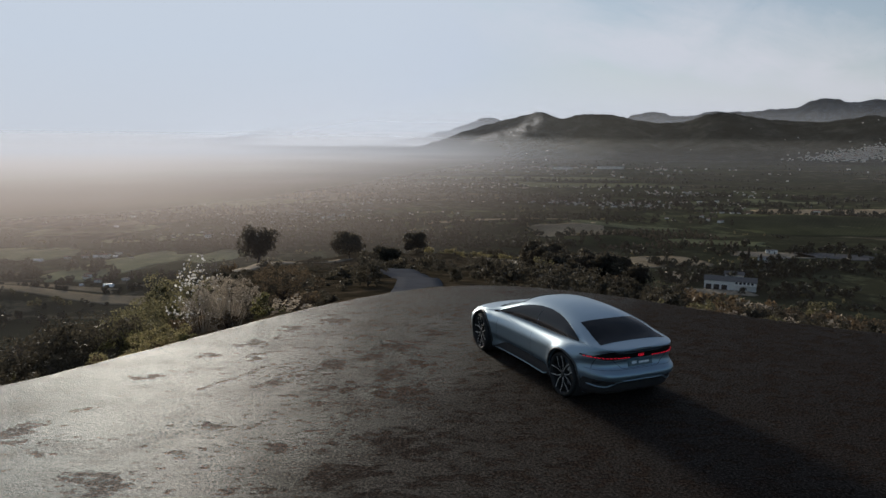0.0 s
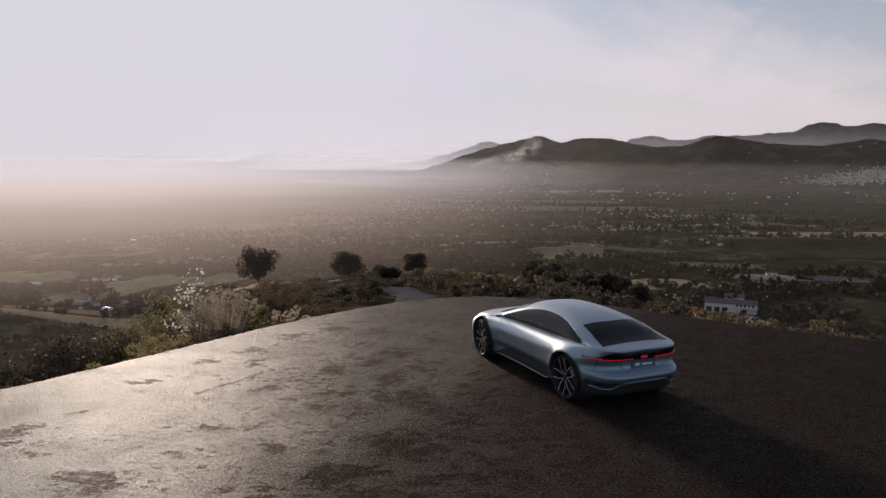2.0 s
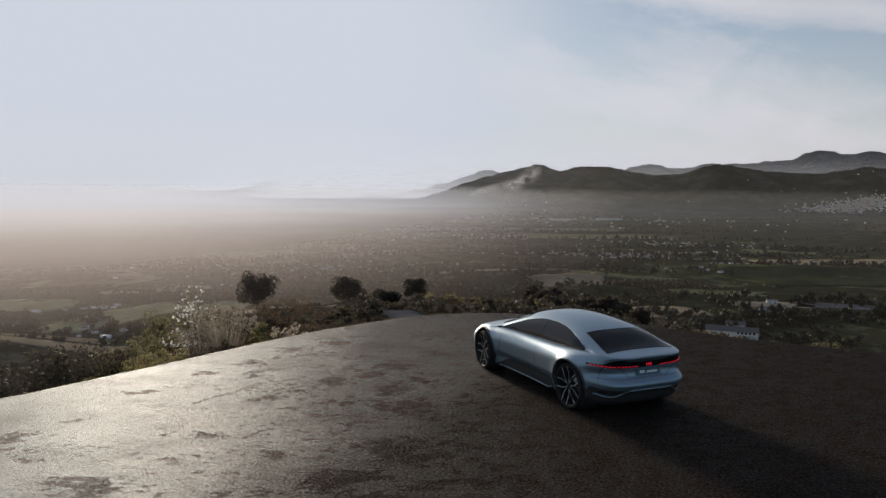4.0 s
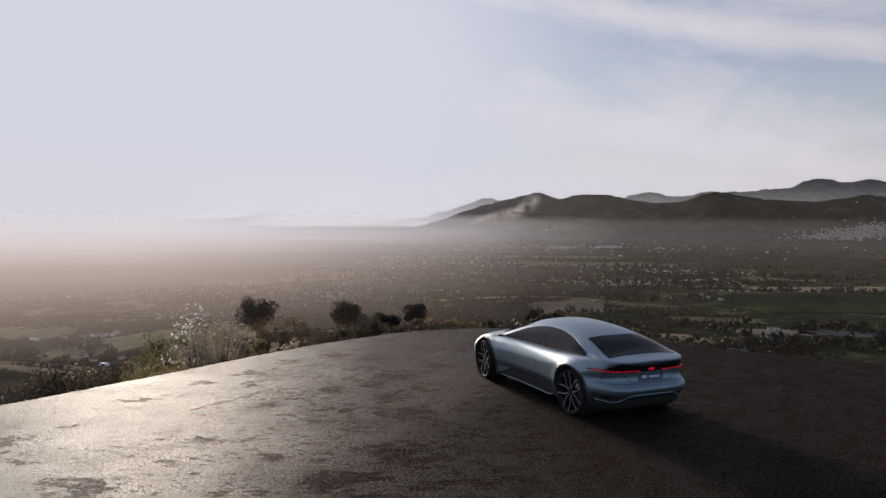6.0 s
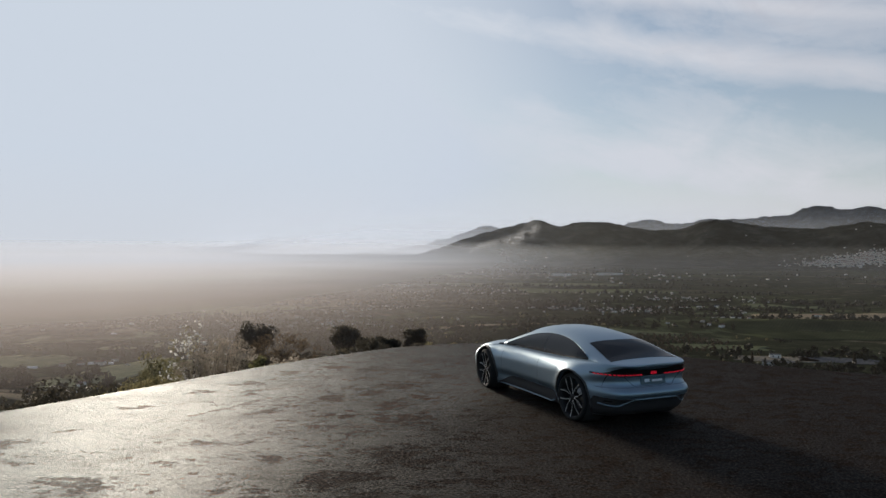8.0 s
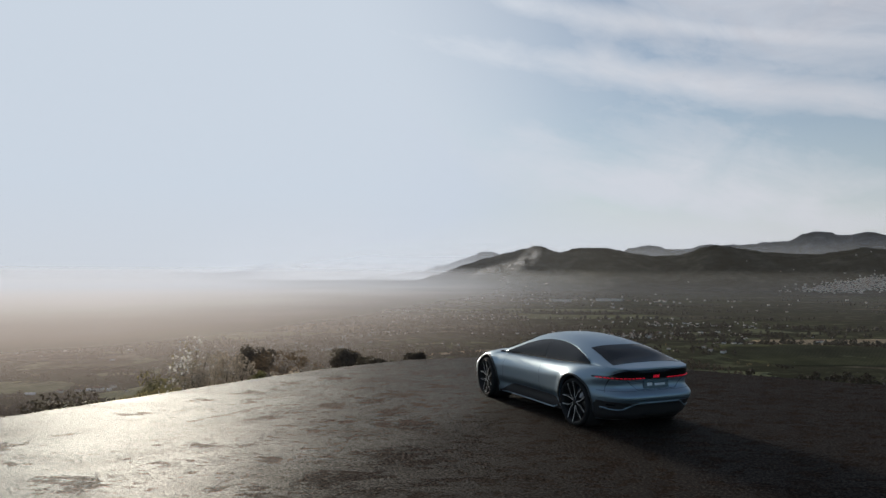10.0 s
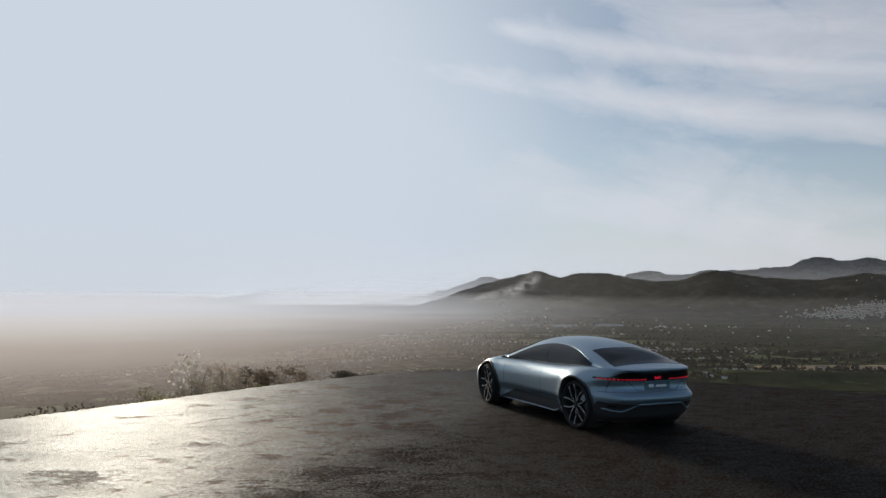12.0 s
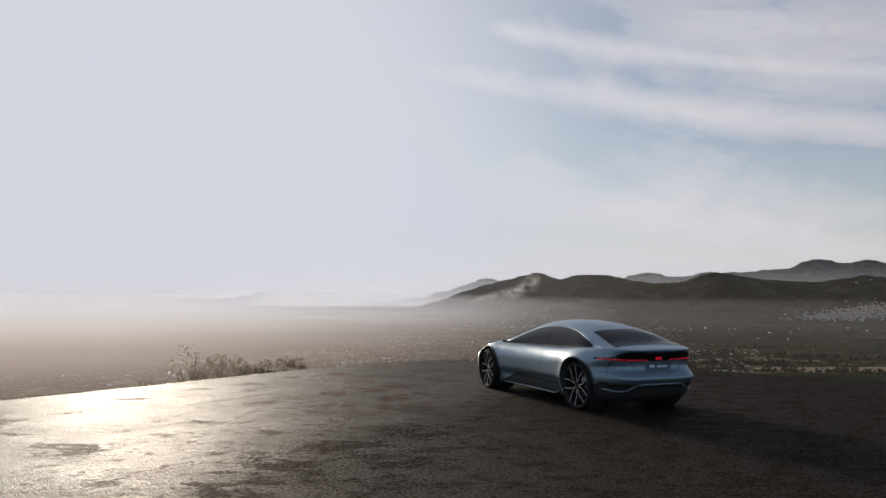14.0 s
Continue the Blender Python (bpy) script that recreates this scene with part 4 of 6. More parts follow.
    part("lid_line", strip([round_tail(-0.33 + 0.66 * i / 20, 0.655) for i in range(21)], 0.004, TRIM_BLACK, "lid_line", 5), car)
    for side in (-1, 1):
        part("lid_line", strip([round_tail(side * (0.33 + 0.16 * f), 0.655 + 0.155 * f) for f in np.linspace(0, 1, 9)], 0.004, TRIM_BLACK, "lid_line", 5), car)
        part("tail_fold", strip([round_tail(side * (0.83 - 0.11 * f ** 0.8), 0.61 + 0.215 * f) for f in np.linspace(0, 1, 9)], [0.002 + 0.008 * f for f in np.linspace(0, 1, 9)], CLADDING, "tail_fold", 6), car, "dark slanting fold below the lamp")
        patch("rear_reflector", lambda a, b, side=side: round_tail(side * (0.66 + 0.12 * a), 0.425 + 0.018 * b), 4, 2, GLOSS_BLACK, car, 0.012, "", 0.002, flip=side < 0)
    return car


def side_at(side, y, z, lift):
    """The point of the flank at y and z, a little proud of it."""
    u = y / 2.36
    for _ in range(6):
        f = min(max((z - 0.17) / (side_point(u, 1).z - 0.17), 0.0), 1.0)
        u += (y - side_point(u, f).y) / 2.36
    p = side_point(u, f)
    return (side * (p.x + lift), p.y, p.z)


def side_out(side, y, f):
    u = y / 2.36
    for _ in range(4):
        u += (y - side_point(u, f).y) / 2.36
    p = side_point(u, f)
    return (side * (p.x - 0.001), p.y, p.z)


CAR = build_car()
CAR.matrix_basis = pose(2.315, 13.59, 0.0, 0, 0, 24.9)

# fields and yards of the valley: place, width, depth, turn, kind
FIELDS = [
    (-171, 388, 34, 92, -20, "meadow", "pale green meadow strip among trees"),
    (-143, 372, 30, 66, -20, "dark", "dark field beside the meadow"),
    (-131, 418, 26, 44, -22, "meadow", "small green field above the meadow"),
    (-161, 306, 92, 16, -6, "dry", "dry tan terrace on a mound"),
    (-178, 326, 60, 9, -10, "dry", "narrow dry terrace on a mound"),
    (-152, 792, 130, 60, 8, "dry", "brown field in the hazy valley"),
    (-222, 906, 150, 46, 5, "dry", "tan field in the hazy valley"),
    (-300, 560, 120, 50, 8, "dry", "pale dry field in the valley"),
    (-215, 500, 90, 34, 10, "dark", "dark field in the valley"),
    (94, 532, 58, 40, 16, "dry", "dry tan field on a low hill"),
    (138, 556, 84, 15, -4, "green", "thin green strip along a low hill"),
    (112, 488, 60, 36, 8, "dark", "dark olive field on a low hill"),
    (40, 580, 110, 26, 4, "dry", "tan field along the crest of a low hill"),
    (128, 416, 46, 34, 10, "dry", "dry brown patch under the grove"),
    (187, 498, 66, 22, -12, "green", "dull green strip by the grove"),
    (285, 745, 92, 20, 3, "green", "pale green strip in the valley"),
    (300, 785, 120, 14, 2, "green", "thin green strip between hedges"),
    (383, 822, 90, 26, 2, "green", "green field behind a hedge"),
    (400, 722, 170, 56, 3, "dry", "wide tan pasture in the valley"),
    (390, 660, 150, 14, 2, "green", "green strip between the fields"),
    (318, 590, 170, 100, -2, "dark", "wide dark green field in the valley"),
    (222, 1080, 240, 130, 3, "green", "wide dull green field across the valley"),
    (140, 1270, 340, 90, 2, "green", "green field far across the valley"),
    (-115, 1560, 420, 130, 2, "green", "pale green field on the far plain"),
    (330, 1380, 260, 70, 4, "dark", "dark field far across the valley"),
    (3.0, 100, 9, 14, 8, "dry", "patch of dry golden grass on the spur"),
    (203, 446, 46, 20, -14, "dirt", "pale gravel yard"),
    (240, 442, 46, 22, -14, "lot", "wide grey concrete lot"),
    (123, 372, 15, 24, -12, "dirt", "pale gravel lot"),
    (129, 333, 30, 11, -14, "dirt", "pale gravel forecourt"),
]
# many more on the hazy plain
plots = random.Random(17)
for k in range(34):
    pa, pr = radians(plots.uniform(-34, -7)), 470 * (1500 / 470) ** plots.random()
    FIELDS.append((pr * math.sin(pa), pr * math.cos(pa), pr * plots.uniform(0.10, 0.20), pr * plots.uniform(0.05, 0.11), plots.uniform(-8, 16), plots.choice(("dry", "meadow", "meadow", "dark")), "field on the hazy plain"))
# the lower road, from below the rim down round the spur
LOWER_WAY = [(-1.0, 25), (-1.0, 29), (-1.1, 34), (-1.45, 40), (-2.2, 45.5), (-3.4, 49.5), (-4.9, 52)]


def in_field(x, y, grow=1.0):
    """Whether a place lies in one of the fields."""
    inside = np.zeros(np.shape(x), bool)
    for fx, fy, fw, fd, ft, fk, flabel in FIELDS:
        c, s = math.cos(radians(ft)), math.sin(radians(ft))
        u, v = (x - fx) * c + (y - fy) * s, (y - fy) * c - (x - fx) * s
        inside |= (np.abs(u) < fw / 2 * grow) & (np.abs(v) < fd / 2 * grow)
    return inside


# ---- plants ----
def leaf_cloud(rng, centres, per, size, spread, flat=0.5):
    """Many small leaves (four-cornered, bent) scattered through clumps: vertices and faces."""
    n = len(centres) * per
    c = np.repeat(np.array([p[:3] for p in centres]), per, 0)
    r = np.repeat(np.array([p[3] for p in centres]), per)[:, None]
    d = rng.normal(size=(n, 3))
    d /= np.linalg.norm(d, axis=1)[:, None]
    p = c + d * r * rng.uniform(0.35, 1.0, (n, 1)) ** 0.5 * (1, 1, 0.85) * spread
    a = rng.normal(size=(n, 3))
    a /= np.linalg.norm(a, axis=1)[:, None]
    b = np.cross(a, rng.normal(size=(n, 3)))
    b /= np.linalg.norm(b, axis=1)[:, None]
    s = size * rng.uniform(0.6, 1.35, (n, 1))
    v = np.stack([p - a * s, p + b * s * flat, p + a * s, p - b * s * flat], 1).reshape(-1, 3)
    return v, [(4 * i, 4 * i + 1, 4 * i + 2, 4 * i + 3) for i in range(n)]


def limbs(rng, height, spread, count, girth, splay=0.6):
    """A trunk that forks into limbs: (points, radii) runs, and the limb tips."""
    runs, tips = [], []
    fork = height * 0.35
    lean = rng.uniform(-0.08, 0.08, 2) * height
    trunk = [(lean[0] * k * k, lean[1] * k * k, fork * k) for k in np.linspace(0, 1, 5)]
    runs.append((trunk, [girth * (1.25 - 0.45 * k) for k in np.linspace(0, 1, 5)]))
    top = np.array(trunk[-1])
    for i in range(count):
        a = 6.283 * i / count + rng.uniform(-0.4, 0.4)
        out = spread * rng.uniform(0.45, 1.0) * splay
        end = top + (math.cos(a) * out, math.sin(a) * out, height * rng.uniform(0.30, 0.58))
        mid = (top + end) / 2 + rng.uniform(-0.06, 0.06, 3) * height
        pts = [tuple(top * (1 - k) ** 2 + 2 * k * (1 - k) * mid + end * k * k) for k in np.linspace(0, 1, 6)]
        runs.append((pts, [girth * 0.6 * (1 - 0.75 * k) for k in np.linspace(0, 1, 6)]))
        tips.append(end)
    return runs, tips


def join_runs(runs, mat, name, sides=6):
    verts, faces = [], []
    for pts, radii in runs:
        me = strip(pts, list(radii), mat, "run", sides)
        o = len(verts)
        verts += [tuple(v.co) for v in me.vertices]
        faces += [tuple(o + k for k in p.vertices) for p in me.polygons]
        bpy.data.meshes.remove(me)
    return mesh_from(name, verts, faces, mat)


def make_tree(seed, height, width, leaf, mat, label, per=90, blobs=26, size=0.12, low=0.35, category="tree"):
    rng = np.random.RandomState(seed)
    tree = tagged(new("tree"), label, category)
    runs, tips = limbs(rng, height, width / 2, 6, height * 0.028)
    part("trunk", join_runs(runs, BARK, "trunk"), tree, "dark forking trunk")
    centres = []
    for i in range(blobs):
        a, q = rng.uniform(0, 6.283), rng.uniform(0, 1) ** 0.5
        z = rng.uniform(low, 0.93)
        wide = width / 2 * math.sqrt(max(1 - ((z - 0.60) / 0.42) ** 2, 0.08)) * (0.85 + 0.3 * math.sin(a * 3 + seed))
        centres.append((math.cos(a) * q * wide, math.sin(a) * q * wide, z * height, width * rng.uniform(0.12, 0.22)))
    centres += [(*t, width * 0.13) for t in tips]
    v, f = leaf_cloud(rng, centres, per, size, 1.0)
    part("crown", mesh_from("crown", v, f, mat, flat=True), tree)
    return tree


def make_shrub(seed, height, width, mat, label, per=60, blobs=20, size=0.05, twigs=10, name="shrub", tall=0.5, blossom=None):
    rng = np.random.RandomState(seed)
    bush = tagged(new(name), label, "shrub")
    runs = []
    for i in range(twigs):
        a, out = rng.uniform(0, 6.283), width / 2 * rng.uniform(0.2, 0.95)
        end = (math.cos(a) * out, math.sin(a) * out, height * rng.uniform(0.55, 0.92))
        pts = [(end[0] * k ** 1.4, end[1] * k ** 1.4, end[2] * k) for k in np.linspace(0, 1, 5)]
        runs.append((pts, [0.012 * height * (1.1 - k) + 0.003 for k in np.linspace(0, 1, 5)]))
    part("stem_tangle", join_runs(runs, BARK, "stems", 4), bush)
    centres = []
    for i in range(blobs):
        a, q = rng.uniform(0, 6.283), rng.uniform(0, 1) ** 0.5
        z = rng.uniform(0.12, 0.95)
        wide = width / 2 * math.sqrt(max(1 - ((z - tall) / 0.62) ** 2, 0.1)) * (0.8 + 0.4 * rng.uniform())
        centres.append((math.cos(a) * q * wide, math.sin(a) * q * wide, z * height, min(width, height) * rng.uniform(0.10, 0.22)))
    v, f = leaf_cloud(rng, centres, per, size, 1.0)
    part("foliage", mesh_from("foliage", v, f, mat, flat=True), bush)
    if blossom:
        tops = [(c[0] * 1.05, c[1] * 1.05, c[2] + 0.05, 0.42) for c in centres]
        v, f = leaf_cloud(rng, tops, blossom, 0.048, 1.0, 0.9)
        part("blossom", mesh_from("blossom", v, f, BLOSSOM, flat=True), bush, "white blossom")
    return bush


def make_reed(seed, height, width, label, stems=220):
    """A tuft of pale dry stalks with feathery ends."""
    rng = np.random.RandomState(seed)
    tuft = tagged(new("dry_bush"), label, "shrub")
    verts, faces, tips = [], [], []
    for i in range(stems):
        a, q = rng.uniform(0, 6.283), rng.uniform(0, 1) ** 0.6
        base = np.array((math.cos(a) * q * width * 0.22, math.sin(a) * q * width * 0.22, 0))
        end = np.array((math.cos(a) * q * width * 0.55, math.sin(a) * q * width * 0.55, height * rng.uniform(0.65, 1.0) * (1 - 0.25 * q)))
        end[:2] += rng.uniform(-0.1, 0.1, 2)
        side = np.array((-math.sin(a), math.cos(a), 0)) * 0.008
        o = len(verts)
        for k in (0, 0.35, 0.7, 1.0):
            p = base * (1 - k) + end * k + np.array((0, 0, 0.12 * height * k * (1 - k)))
            verts += [tuple(p - side * (1.2 - k)), tuple(p + side * (1.2 - k))]
        faces += [(o + 2 * j, o + 2 * j + 1, o + 2 * j + 3, o + 2 * j + 2) for j in range(3)]
        tips.append((*end, 0.09))
    part("stalk", mesh_from("stalks", verts, faces, LEAF_PALE, flat=True), tuft)
    v, f = leaf_cloud(rng, tips, 14, 0.028, 1.0, 0.45)
    part("seed_head", mesh_from("seed_heads", v, f, LEAF_PALE, flat=True), tuft, "pale feathery seed heads")
    return tuft


def put(ob, x, y, turn=0.0, size=1.0, sink=0.05):
    ob.matrix_basis = pose(x, y, float(land_z(x, y)) - sink * size, 0, 0, turn) @ Matrix.Scale(size, 4)
    return ob


def again(ob, x, y, turn=0.0, size=1.0, sink=0.05):
    twin = copy_thing(ob, pose(0, 0, 0))
    return put(twin, x, y, turn, size, sink)


# the three trees out on the spur, and smaller company
for seed, x, y, h, wd, mat, lab in ((11, -23.3, 90.0, 5.8, 4.7, LEAF_DARK, "dark spreading tree on the dry spur"),
                                    (12, -10.2, 78.5, 3.1, 3.4, LEAF_DARK, "round dark tree on the dry spur"),
                                    (13, -3.5, 95.0, 3.6, 3.3, LEAF_DARK, "small dark tree with a flat crown"),
                                    (14, 8.0, 112.0, 3.0, 4.0, LEAF_DARK, "low dark tree on the spur"),
                                    (15, 13.5, 108.0, 3.6, 4.6, LEAF_DARK, "dark round tree on the shaded slope"),
                                    (16, 27.0, 108.0, 5.2, 4.2, LEAF_DARK, "dark conical tree on the shaded slope"),
                                    (17, -4.9, 62.0, 1.4, 2.2, LEAF_DARK, "small dark tree beside the dirt path"),
                                    (18, -27.0, 52.0, 3.4, 4.0, LEAF_OLIVE, "olive tree on the steep slope"),
                                    (19, -20.5, 40.0, 2.8, 3.9, LEAF_DARK, "dark gnarled tree below the road"),
                                    (20, -23.2, 42.0, 2.6, 3.4, LEAF_DARK, "dark gnarled tree below the road"),
                                    (21, -25.5, 39.0, 2.3, 3.4, LEAF_OLIVE, "olive tree below the road"),
                                    (23, -17.5, 38.0, 1.9, 2.9, LEAF_DARK, "dark gnarled tree below the road"),
                                    (22, -58.0, 160.0, 8.0, 6.0, LEAF_OLIVE, "hazy olive tree beside a field")):
    put(make_tree(seed, h, wd, 0, mat, lab, size=0.07 + 0.0010 * y, per=105, blobs=40, low=0.40), x, y, seed * 40)

SLOPE_TREES = [make_tree(24 + k, 3.6 - 0.5 * k, 3.6 - 0.2 * k, 0, LEAF_DARK, lab, size=0.16, per=70, blobs=34, low=0.20) for k, lab in
               enumerate(("dark dense tree on the shaded slope", "dark rounded tree on the shaded slope", "low dark tree on the shaded slope"))]
slope_rng = random.Random(19)
for k in range(46):
    sa, sr = radians(slope_rng.uniform(7.0, 15.5)), slope_rng.uniform(60, 100)
    place = (sr * math.sin(sa), sr * math.cos(sa), slope_rng.uniform(0, 360), slope_rng.uniform(0.5, 0.95))
    (put if k < 3 else again)(SLOPE_TREES[k % 3], *place)
    SLOPE_TREES[k % 3]["group"] = "slope trees"

# shrubs along the rim of the bend
put(make_shrub(31, 2.45, 2.4, LEAF_GOLD, "flowering shrub with sprays of white blossom", 28, 22, 0.035, 18, "flowering_shrub", 0.6, 16), -8.2, 23.9)
put(make_reed(32, 1.85, 1.9, "pale dry bush of feathery stalks below the road"), -6.75, 22.2)
put(make_reed(33, 1.5, 1.5, "pale dry bush of feathery stalks below the road", 150), -7.6, 22.6, 60)
put(make_shrub(34, 1.55, 2.6, LEAF_DRY, "yellow-brown dry shrub under the road's rim", 120, 32, 0.030, 30), -6.1, 27.2)
put(make_shrub(35, 0.9, 1.4, LEAF_PALE, "pale dry shrub under the road's rim", 50, 18, 0.04, 22), -4.4, 21.0)
put(make_shrub(36, 1.1, 1.7, LEAF_GOLD, "leafy green shrub under the road's rim", 170, 30, 0.026, 14), -6.9, 17.4)
put(make_shrub(37, 1.1, 1.7, LEAF_GOLD, "leafy green shrub under the road's rim", 170, 30, 0.026, 14), -7.9, 17.3, 80)
put(make_shrub(38, 1.0, 1.3, LEAF_OLIVE, "olive-green shrub under the road's rim", 150, 28, 0.028, 14), -9.3, 16.4, 30)

put(make_shrub(39, 1.7, 3.2, LEAF_DARK, "broad dark bush under the road's rim", 150, 64, 0.034, 26), -10.2, 20.5, 15)
put(make_shrub(40, 1.5, 2.4, LEAF_DARK, "broad dark bush under the road's rim", 150, 50, 0.034, 22), -12.6, 20.4, 75)

for sx, sy, sh in ((-3.5, 33.5, 1.1), (-3.7, 38.0, 1.3), (-4.2, 43.0, 1.5), (-5.2, 48.5, 1.6)):
    put(make_shrub(int(sy), sh, sh * 1.3, LEAF_DARK, "dark shrub beside the lower road", 60, 22, 0.06, 12), sx, sy, sy * 30)

KINDS = [make_shrub(41, 1.0, 1.25, LEAF_DARK, "dark low shrub on the hillside", 46, 20, 0.054, 8),
         make_shrub(42, 0.9, 1.1, LEAF_OLIVE, "olive-green low shrub on the hillside", 46, 18, 0.049, 8),
         make_shrub(43, 0.8, 1.0, LEAF_DRY, "brown dry shrub on the hillside", 50, 18, 0.045, 16),
         make_shrub(44, 0.75, 1.0, LEAF_PALE, "pale grey-brown dry shrub on the hillside", 45, 16, 0.04, 18),
         make_shrub(45, 0.8, 1.1, LEAF_GREEN, "green low shrub on the hillside", 55, 18, 0.045, 8)]
BIG = [make_shrub(51, 2.4, 2.8, LEAF_DARK, "dense dark bush on the steep slope", 110, 56, 0.055, 16),
       make_shrub(52, 2.2, 2.6, LEAF_OLIVE, "dense olive-green bush on the steep slope", 110, 50, 0.052, 16),
       make_shrub(53, 1.9, 2.3, LEAF_GREEN, "dense green bush on the steep slope", 110, 46, 0.050, 16)]
for k, ob in enumerate(BIG):
    put(ob, -13.5 - 2.6 * k, 25.5 + 2.2 * k, 70 * k)
    ob["group"] = "slope bushes"
for k, ob in enumerate(KINDS):
    put(ob, -10.5 - 1.6 * k, 19.5 + 0.9 * k, 50 * k)
    ob["group"] = "hillside shrubs"


def under_rim(x, y, top):
    """Whether a plant this tall stays out of sight from low above the road."""
    gap = float(edge_gap(x, y))
    far = math.hypot(x, y)
    sight = 1.5 - 1.7 * far / max(far - gap, 5.0)
    return float(land_z(x, y)) + top < sight + 0.25


def scatter_shrubs():
    rng = random.Random(8)
    spots = []
    for i in range(5000):
        if len(spots) >= 230:
            break
        a = radians(rng.uniform(-36, 36))
        far = 16 * (62 / 16) ** rng.random()
        x, y = far * math.sin(a), far * math.cos(a)
        if float(edge_gap(x, y)) < 1.0 or any(math.hypot(x - p, y - q) < 0.6 for p, q, c, s in spots):
            continue
        if min(math.hypot(x - p, y - q) for p, q in LOWER_WAY) < 3.0:
            continue
        if -0.30 < a < -0.06 and 28 < far < 80 and rng.random() < 0.9:
            continue
        if -0.34 < a < 0.33 and rng.random() < (0.8 if a < -0.05 and far > 30 else 0.6):
            continue
        mix = (6, 2, 5, 1, 1) if a > 0.33 else (10, 0.4, 0.5, 0.2, 0) if a > -0.10 else (1, 5, 3, 1, 5) if a > -0.47 else (9, 2, 3, 1, 0.5)
        kind = rng.choices(range(5), mix)[0]
        s = rng.uniform(0.6, 1.3) * (0.85 + far / 150)
        if not under_rim(x, y, s):
            continue
        spots.append((x, y, kind, s))
    # thick growth on the steep side
    thick = []
    while len(thick) < 75:
        a, far = radians(rng.uniform(-42, -20)), rng.uniform(21, 62)
        x, y = far * math.sin(a), far * math.cos(a)
        s = rng.uniform(0.6, 1.25) * (0.8 + far / 120)
        if float(edge_gap(x, y)) > 2 and under_rim(x, y, 2.4 * s):
            thick.append((x, y))
            again(rng.choices(BIG, (8, 2, 0.4) if a < -0.43 else (0, 3, 2))[0], x, y, rng.uniform(0, 360), s)
    for x, y, kind, s in spots:
        again(KINDS[kind], x, y, rng.uniform(0, 360), s)


scatter_shrubs()


def merged(name, shapes, spots, mat, label, category):
    """One mesh of many copies of small shapes (vertices, faces) at spots (x, y, z, size, turn)."""
    vs, fs, o = [], [], 0
    for i, (x, y, z, s, t) in enumerate(spots):
        v, f = shapes[i % len(shapes)]
        c, d = math.cos(t), math.sin(t)
        q = np.empty_like(v)
        q[:, 0] = x + s * (v[:, 0] * c - v[:, 1] * d)
        q[:, 1] = y + s * (v[:, 0] * d + v[:, 1] * c)
        q[:, 2] = z + s * v[:, 2]
        vs.append(q)
        fs.append(f + o)
        o += len(v)
    me = bpy.data.meshes.new(name)
    v, f = np.concatenate(vs), np.concatenate(fs)
    me.vertices.add(len(v))
    me.vertices.foreach_set("co", v.ravel())
    me.loops.add(f.size)
    me.loops.foreach_set("vertex_index", f.ravel().astype(np.int32))
    me.polygons.add(len(f))
    me.polygons.foreach_set("loop_start", np.arange(0, f.size, f.shape[1], dtype=np.int32))
    me.update(calc_edges=True)
    me.materials.append(mat)
    return tagged(new(name, me), label, category, kind="stuff")


def clump_shapes(seed, count, leaves_each, size):
    out = []
    for k in range(count):
        rng = np.random.RandomState(seed + k)
        cs = [(*(rng.normal(size=3) * (0.22, 0.22, 0.12) + (0, 0, 0.42)), rng.uniform(0.18, 0.32)) for _ in range(7)]
        v, f = leaf_cloud(rng, cs, leaves_each, size, 1.0, 0.8)
        v[:, 2] = np.maximum(v[:, 2], -0.05)
        out.append((v, np.array(f)))
    return out


def hillside_spots(seed, count, near, far, low, high, keep, zone=lambda a: a > -90):
    rng = np.random.RandomState(seed)
    az = np.radians(rng.uniform(-46, 46, count * 6))
    r = near * (far / near) ** rng.uniform(0, 1, count * 6)
    x, y = r * np.sin(az), r * np.cos(az)
    road = np.min([np.hypot(x - a, y - b) for a, b in LOWER_WAY], 0)
    ok = (edge_gap(x, y) > 4) & (road > 2.6) & zone(np.degrees(az)) & ~((np.abs(az + 0.18) < 0.12) & (r < 85) & (rng.uniform(0, 1, len(r)) < 0.75)) & (ripple(x, y, keep[0], seed) > keep[1])
    x, y = x[ok][:count], y[ok][:count]
    z = land_z(x, y)
    s = rng.uniform(low, high, len(x))
    r = np.hypot(x, y)
    seen = 1.75 - 1.7 * r / np.maximum(r - edge_gap(x, y), 5.0)
    hide = (z + 0.8 * s < seen) | (np.abs(x + 12) < 25)
    x, y, z, s = x[hide], y[hide], z[hide], s[hide]
    return list(zip(x, y, z - 0.08 * s, s, rng.uniform(0, 6.28, len(x))))


for name, mat, seed, n, lab, keep in (("dark_scrub", LEAF_DARK, 61, 420, "dark evergreen scrub over the slope", (30, -0.15)),
                                      ("olive_scrub", LEAF_OLIVE, 64, 360, "olive-green scrub over the slope", (22, 0.0)),
                                      ("dry_scrub", LEAF_DRY, 67, 380, "brown dry scrub over the slope", (26, 0.05)),
                                      ("pale_scrub", LEAF_PALE, 69, 150, "pale dry tufts over the slope", (18, 0.1))):
    zone = (lambda a: a < -19) if name == "olive_scrub" else (lambda a: (a < -19) | (a > 19)) if name != "dark_scrub" else (lambda a: a > -90)
    merged(name, clump_shapes(seed, 3, 26, 0.075), hillside_spots(seed, n, 36, 190, 0.5, 1.7, keep, zone), mat, lab, "scrub")


